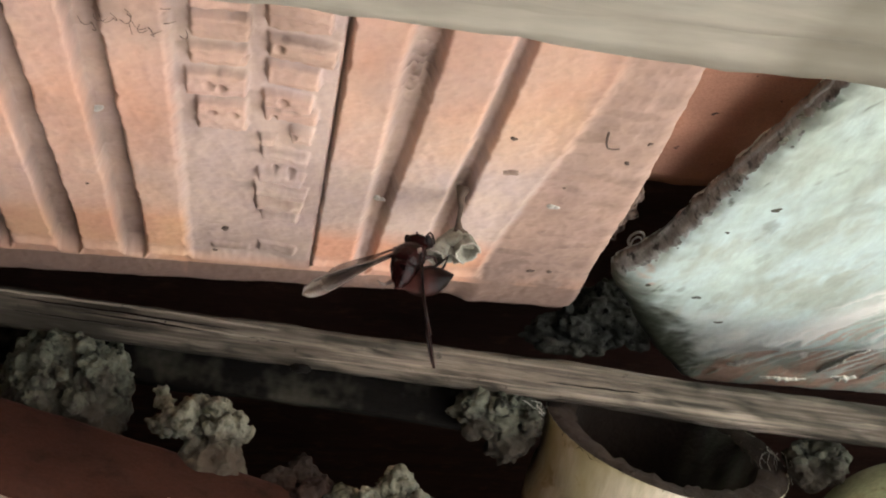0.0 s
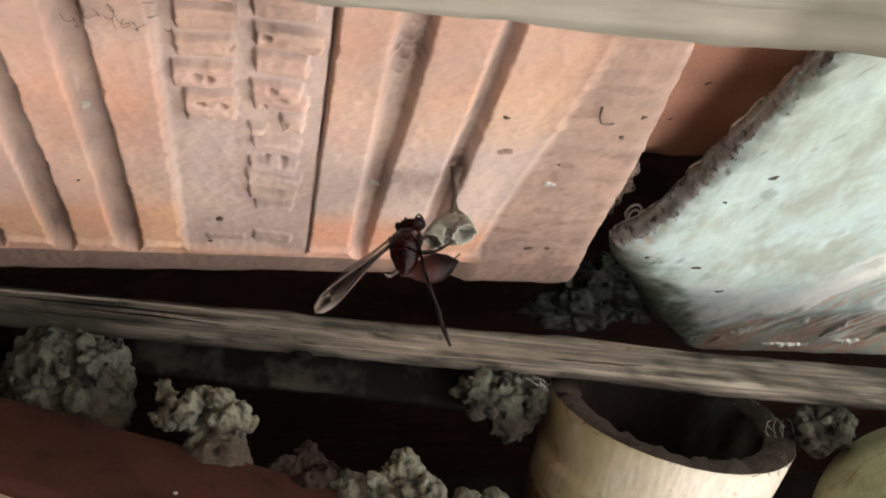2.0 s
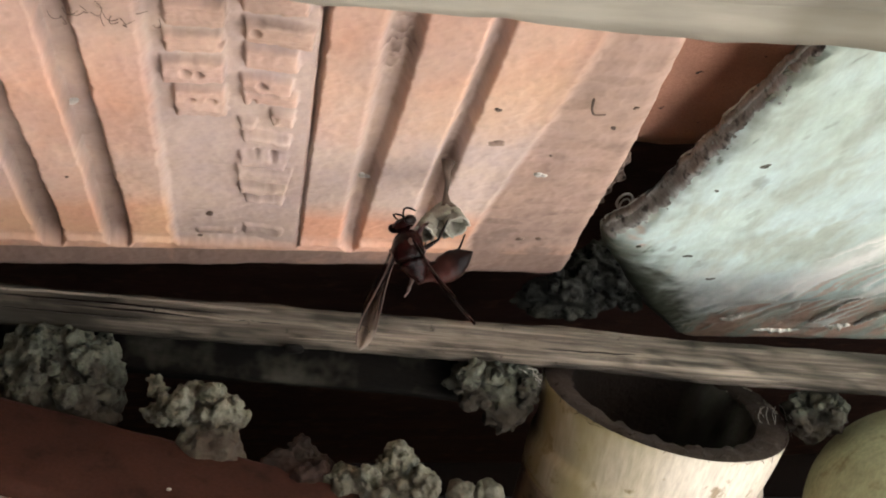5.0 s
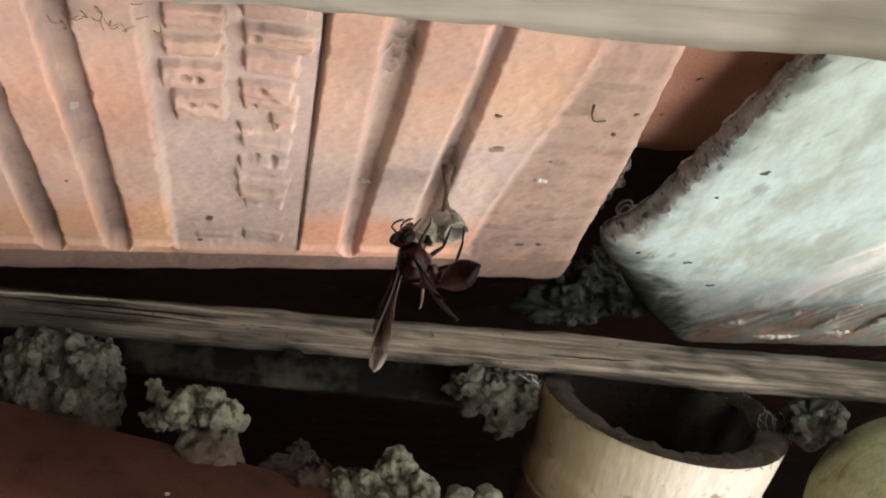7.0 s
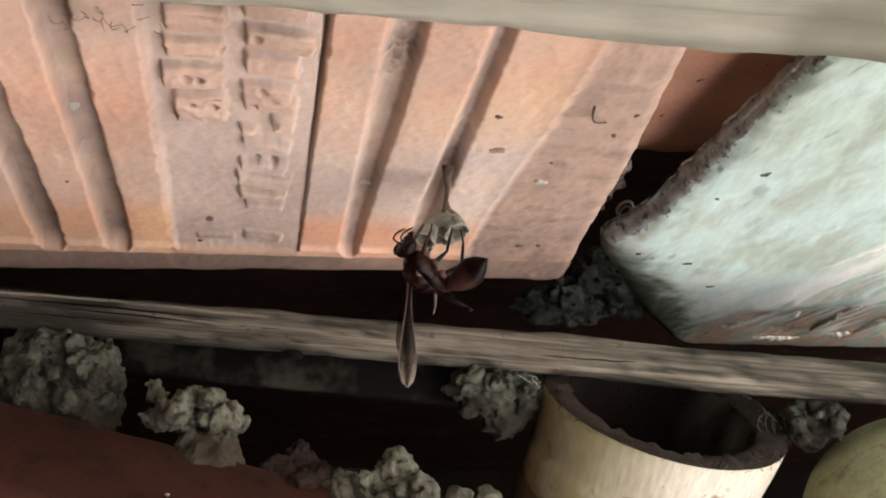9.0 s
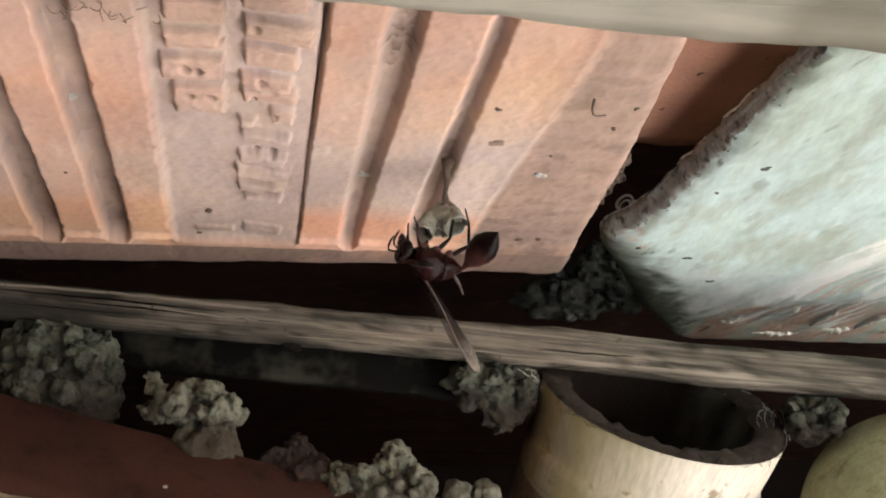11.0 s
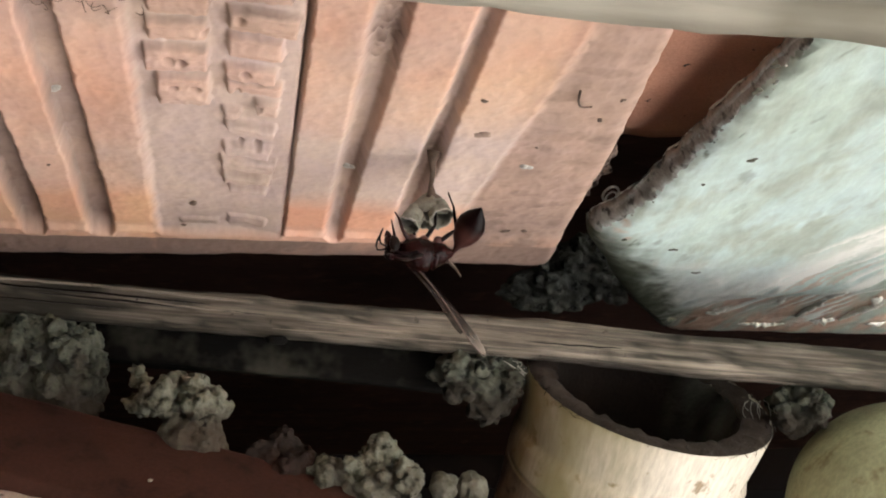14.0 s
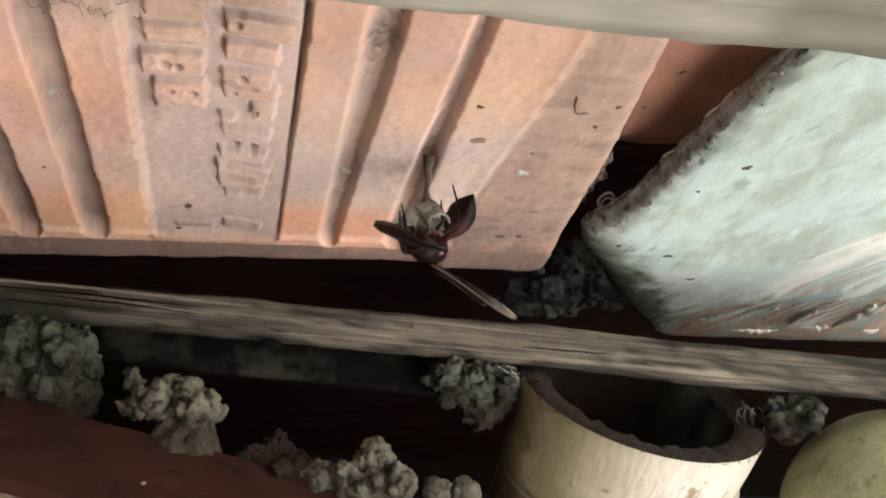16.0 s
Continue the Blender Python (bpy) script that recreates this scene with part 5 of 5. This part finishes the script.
    walk(wing_left, [
        (0, basis((-0.00260, 0.00180, 0.00160), (-0.670, 0.570, 0.475), (-0.438, -0.820, 0.367))),
        (1, basis((-0.00260, 0.00180, 0.00160), (-0.739, 0.518, 0.431), (-0.363, -0.845, 0.393))),
        (2, basis((-0.00260, 0.00180, 0.00160), (-0.712, 0.579, 0.397), (-0.494, -0.815, 0.303))),
        (3, basis((-0.00260, 0.00180, 0.00160), (-0.694, 0.614, 0.376), (-0.561, -0.789, 0.252))),
        (4, basis((-0.00260, 0.00180, 0.00160), (-0.745, 0.562, 0.361), (-0.461, -0.824, 0.330))),
        (6.5, basis((-0.00260, 0.00180, 0.00160), (-0.846, 0.404, 0.348), (0.135, -0.468, 0.873))),
        (7.5, basis((-0.00260, 0.00180, 0.00160), (-0.816, 0.448, 0.364), (0.135, -0.465, 0.875))),
        (8.5, basis((-0.00260, 0.00180, 0.00160), (-0.756, 0.481, 0.445), (0.164, -0.518, 0.840))),
        (9, basis((-0.00260, 0.00180, 0.00160), (-0.724, 0.460, 0.514), (0.210, -0.562, 0.800))),
        (10.25, basis((-0.00260, 0.00180, 0.00160), (-0.148, 0.749, 0.645), (0.097, -0.638, 0.764))),
        (11.5, basis((-0.00260, 0.00180, 0.00160), (0.498, 0.655, 0.568), (-0.044, -0.635, 0.771))),
        (12.5, basis((-0.00260, 0.00180, 0.00160), (0.517, 0.698, 0.496), (-0.067, -0.545, 0.836))),
        (14, basis((-0.00260, 0.00180, 0.00160), (0.540, 0.623, 0.566), (-0.096, -0.622, 0.777))),
        (15, basis((-0.00260, 0.00180, 0.00160), (0.463, 0.745, 0.480), (0.010, -0.546, 0.837))),
        (15.5, basis((-0.00260, 0.00180, 0.00160), (0.257, 0.870, 0.421), (0.291, -0.485, 0.824))),
        (16, basis((-0.00260, 0.00180, 0.00160), (-0.008, 0.931, 0.365), (0.641, -0.275, 0.717))),
    ])
    walk(wing_right, [
        (0, basis((0.00310, 0.00180, 0.00150), (-0.282, 0.577, -0.767), (0.184, -0.752, -0.633))),
        (1, basis((0.00310, 0.00180, 0.00150), (-0.279, 0.584, -0.762), (0.172, -0.751, -0.638))),
        (2, basis((0.00310, 0.00180, 0.00150), (-0.242, 0.577, -0.780), (0.084, -0.788, -0.609))),
        (3, basis((0.00310, 0.00180, 0.00150), (-0.237, 0.552, -0.800), (-0.000, -0.823, -0.568))),
        (4, basis((0.00310, 0.00180, 0.00150), (-0.250, 0.237, -0.939), (0.124, -0.954, -0.273))),
        (5.25, basis((0.00310, 0.00180, 0.00150), (-0.265, -0.457, -0.849), (0.541, -0.799, 0.261))),
        (6.5, basis((0.00310, 0.00180, 0.00150), (0.015, -0.916, -0.402), (0.814, -0.222, 0.536))),
        (7.5, basis((0.00310, 0.00180, 0.00150), (0.022, -0.909, -0.416), (0.858, -0.197, 0.475))),
        (8.5, basis((0.00310, 0.00180, 0.00150), (-0.012, -0.893, -0.450), (0.889, -0.216, 0.404))),
        (9, basis((0.00310, 0.00180, 0.00150), (0.021, -0.878, -0.479), (0.944, -0.141, 0.299))),
        (11.5, basis((0.00310, 0.00180, 0.00150), (0.424, -0.817, 0.390), (0.753, 0.558, 0.350))),
        (12.5, basis((0.00310, 0.00180, 0.00150), (0.365, -0.805, 0.468), (0.771, 0.542, 0.333))),
        (14, basis((0.00310, 0.00180, 0.00150), (0.291, -0.857, 0.425), (0.793, 0.465, 0.394))),
        (15, basis((0.00310, 0.00180, 0.00150), (0.429, -0.750, 0.503), (0.725, 0.618, 0.304))),
        (15.5, basis((0.00310, 0.00180, 0.00150), (0.785, -0.488, 0.380), (0.484, 0.867, 0.114))),
        (16, basis((0.00310, 0.00180, 0.00150), (0.997, 0.073, -0.039), (-0.081, 0.956, -0.282))),
    ])
    walk(legs["midleg"], [
        (0, basis((0.00130, 0.00040, -0.00240), (-0.255, -0.373, -0.892), (0.333, 0.832, -0.443))),
        (1, basis((0.00130, 0.00040, -0.00240), (-0.304, -0.224, -0.926), (0.480, 0.803, -0.352))),
        (2, basis((0.00130, 0.00040, -0.00240), (-0.423, -0.351, -0.835), (0.616, 0.564, -0.549))),
        (3, basis((0.00130, 0.00040, -0.00240), (-0.495, -0.211, -0.843), (0.747, 0.393, -0.537))),
        (4, basis((0.00130, 0.00040, -0.00240), (-0.476, -0.031, -0.879), (0.720, 0.560, -0.410))),
        (6.5, basis((0.00130, 0.00040, -0.00240), (-0.561, -0.805, -0.192), (0.057, 0.194, -0.979))),
        (7.5, basis((0.00130, 0.00040, -0.00240), (-0.607, -0.783, -0.133), (0.013, 0.158, -0.987))),
        (8.5, basis((0.00130, 0.00040, -0.00240), (-0.684, -0.721, -0.109), (-0.018, 0.166, -0.986))),
        (9, basis((0.00130, 0.00040, -0.00240), (-0.668, -0.744, -0.018), (-0.141, 0.150, -0.979))),
        (11.5, basis((0.00130, 0.00040, -0.00240), (-0.873, -0.456, 0.173), (0.034, -0.411, -0.911))),
        (12.5, basis((0.00130, 0.00040, -0.00240), (-0.888, -0.398, 0.231), (0.037, -0.563, -0.826))),
        (14, basis((0.00130, 0.00040, -0.00240), (-0.912, -0.404, 0.076), (0.043, -0.278, -0.960))),
        (15, basis((0.00130, 0.00040, -0.00240), (-0.841, -0.529, 0.115), (0.080, -0.330, -0.940))),
        (15.5, basis((0.00130, 0.00040, -0.00240), (-0.663, -0.682, 0.308), (0.068, -0.465, -0.883))),
        (16, basis((0.00130, 0.00040, -0.00240), (-0.416, -0.694, 0.588), (0.057, -0.665, -0.745))),
    ])
    walk(legs["hindleg"], [
        (0, basis((0.00130, -0.00260, -0.00220), (-0.249, -0.222, -0.943), (0.327, 0.897, -0.298))),
        (1, basis((0.00130, -0.00260, -0.00220), (-0.304, -0.218, -0.928), (0.467, 0.815, -0.344))),
        (2, basis((0.00130, -0.00260, -0.00220), (-0.439, -0.448, -0.779), (0.575, 0.527, -0.626))),
        (3, basis((0.00130, -0.00260, -0.00220), (-0.578, -0.521, -0.628), (0.609, 0.238, -0.757))),
        (4, basis((0.00130, -0.00260, -0.00220), (-0.635, -0.375, -0.676), (0.571, 0.361, -0.737))),
        (6.5, basis((0.00130, -0.00260, -0.00220), (-0.572, -0.753, -0.326), (0.196, 0.260, -0.945))),
        (7.5, basis((0.00130, -0.00260, -0.00220), (-0.617, -0.735, -0.281), (0.125, 0.261, -0.957))),
        (8.5, basis((0.00130, -0.00260, -0.00220), (-0.691, -0.676, -0.256), (0.064, 0.295, -0.953))),
        (9, basis((0.00130, -0.00260, -0.00220), (-0.688, -0.704, -0.175), (-0.059, 0.295, -0.954))),
        (11.5, basis((0.00130, -0.00260, -0.00220), (-0.862, -0.506, 0.034), (0.119, -0.266, -0.957))),
        (12.5, basis((0.00130, -0.00260, -0.00220), (-0.880, -0.465, 0.100), (0.122, -0.422, -0.898))),
        (14, basis((0.00130, -0.00260, -0.00220), (-0.893, -0.448, -0.038), (0.138, -0.191, -0.972))),
        (15, basis((0.00130, -0.00260, -0.00220), (-0.804, -0.593, -0.030), (0.207, -0.233, -0.950))),
        (15.5, basis((0.00130, -0.00260, -0.00220), (-0.590, -0.803, 0.083), (0.259, -0.285, -0.923))),
        (16, basis((0.00130, -0.00260, -0.00220), (-0.276, -0.920, 0.279), (0.326, -0.363, -0.873))),
    ])


motions()
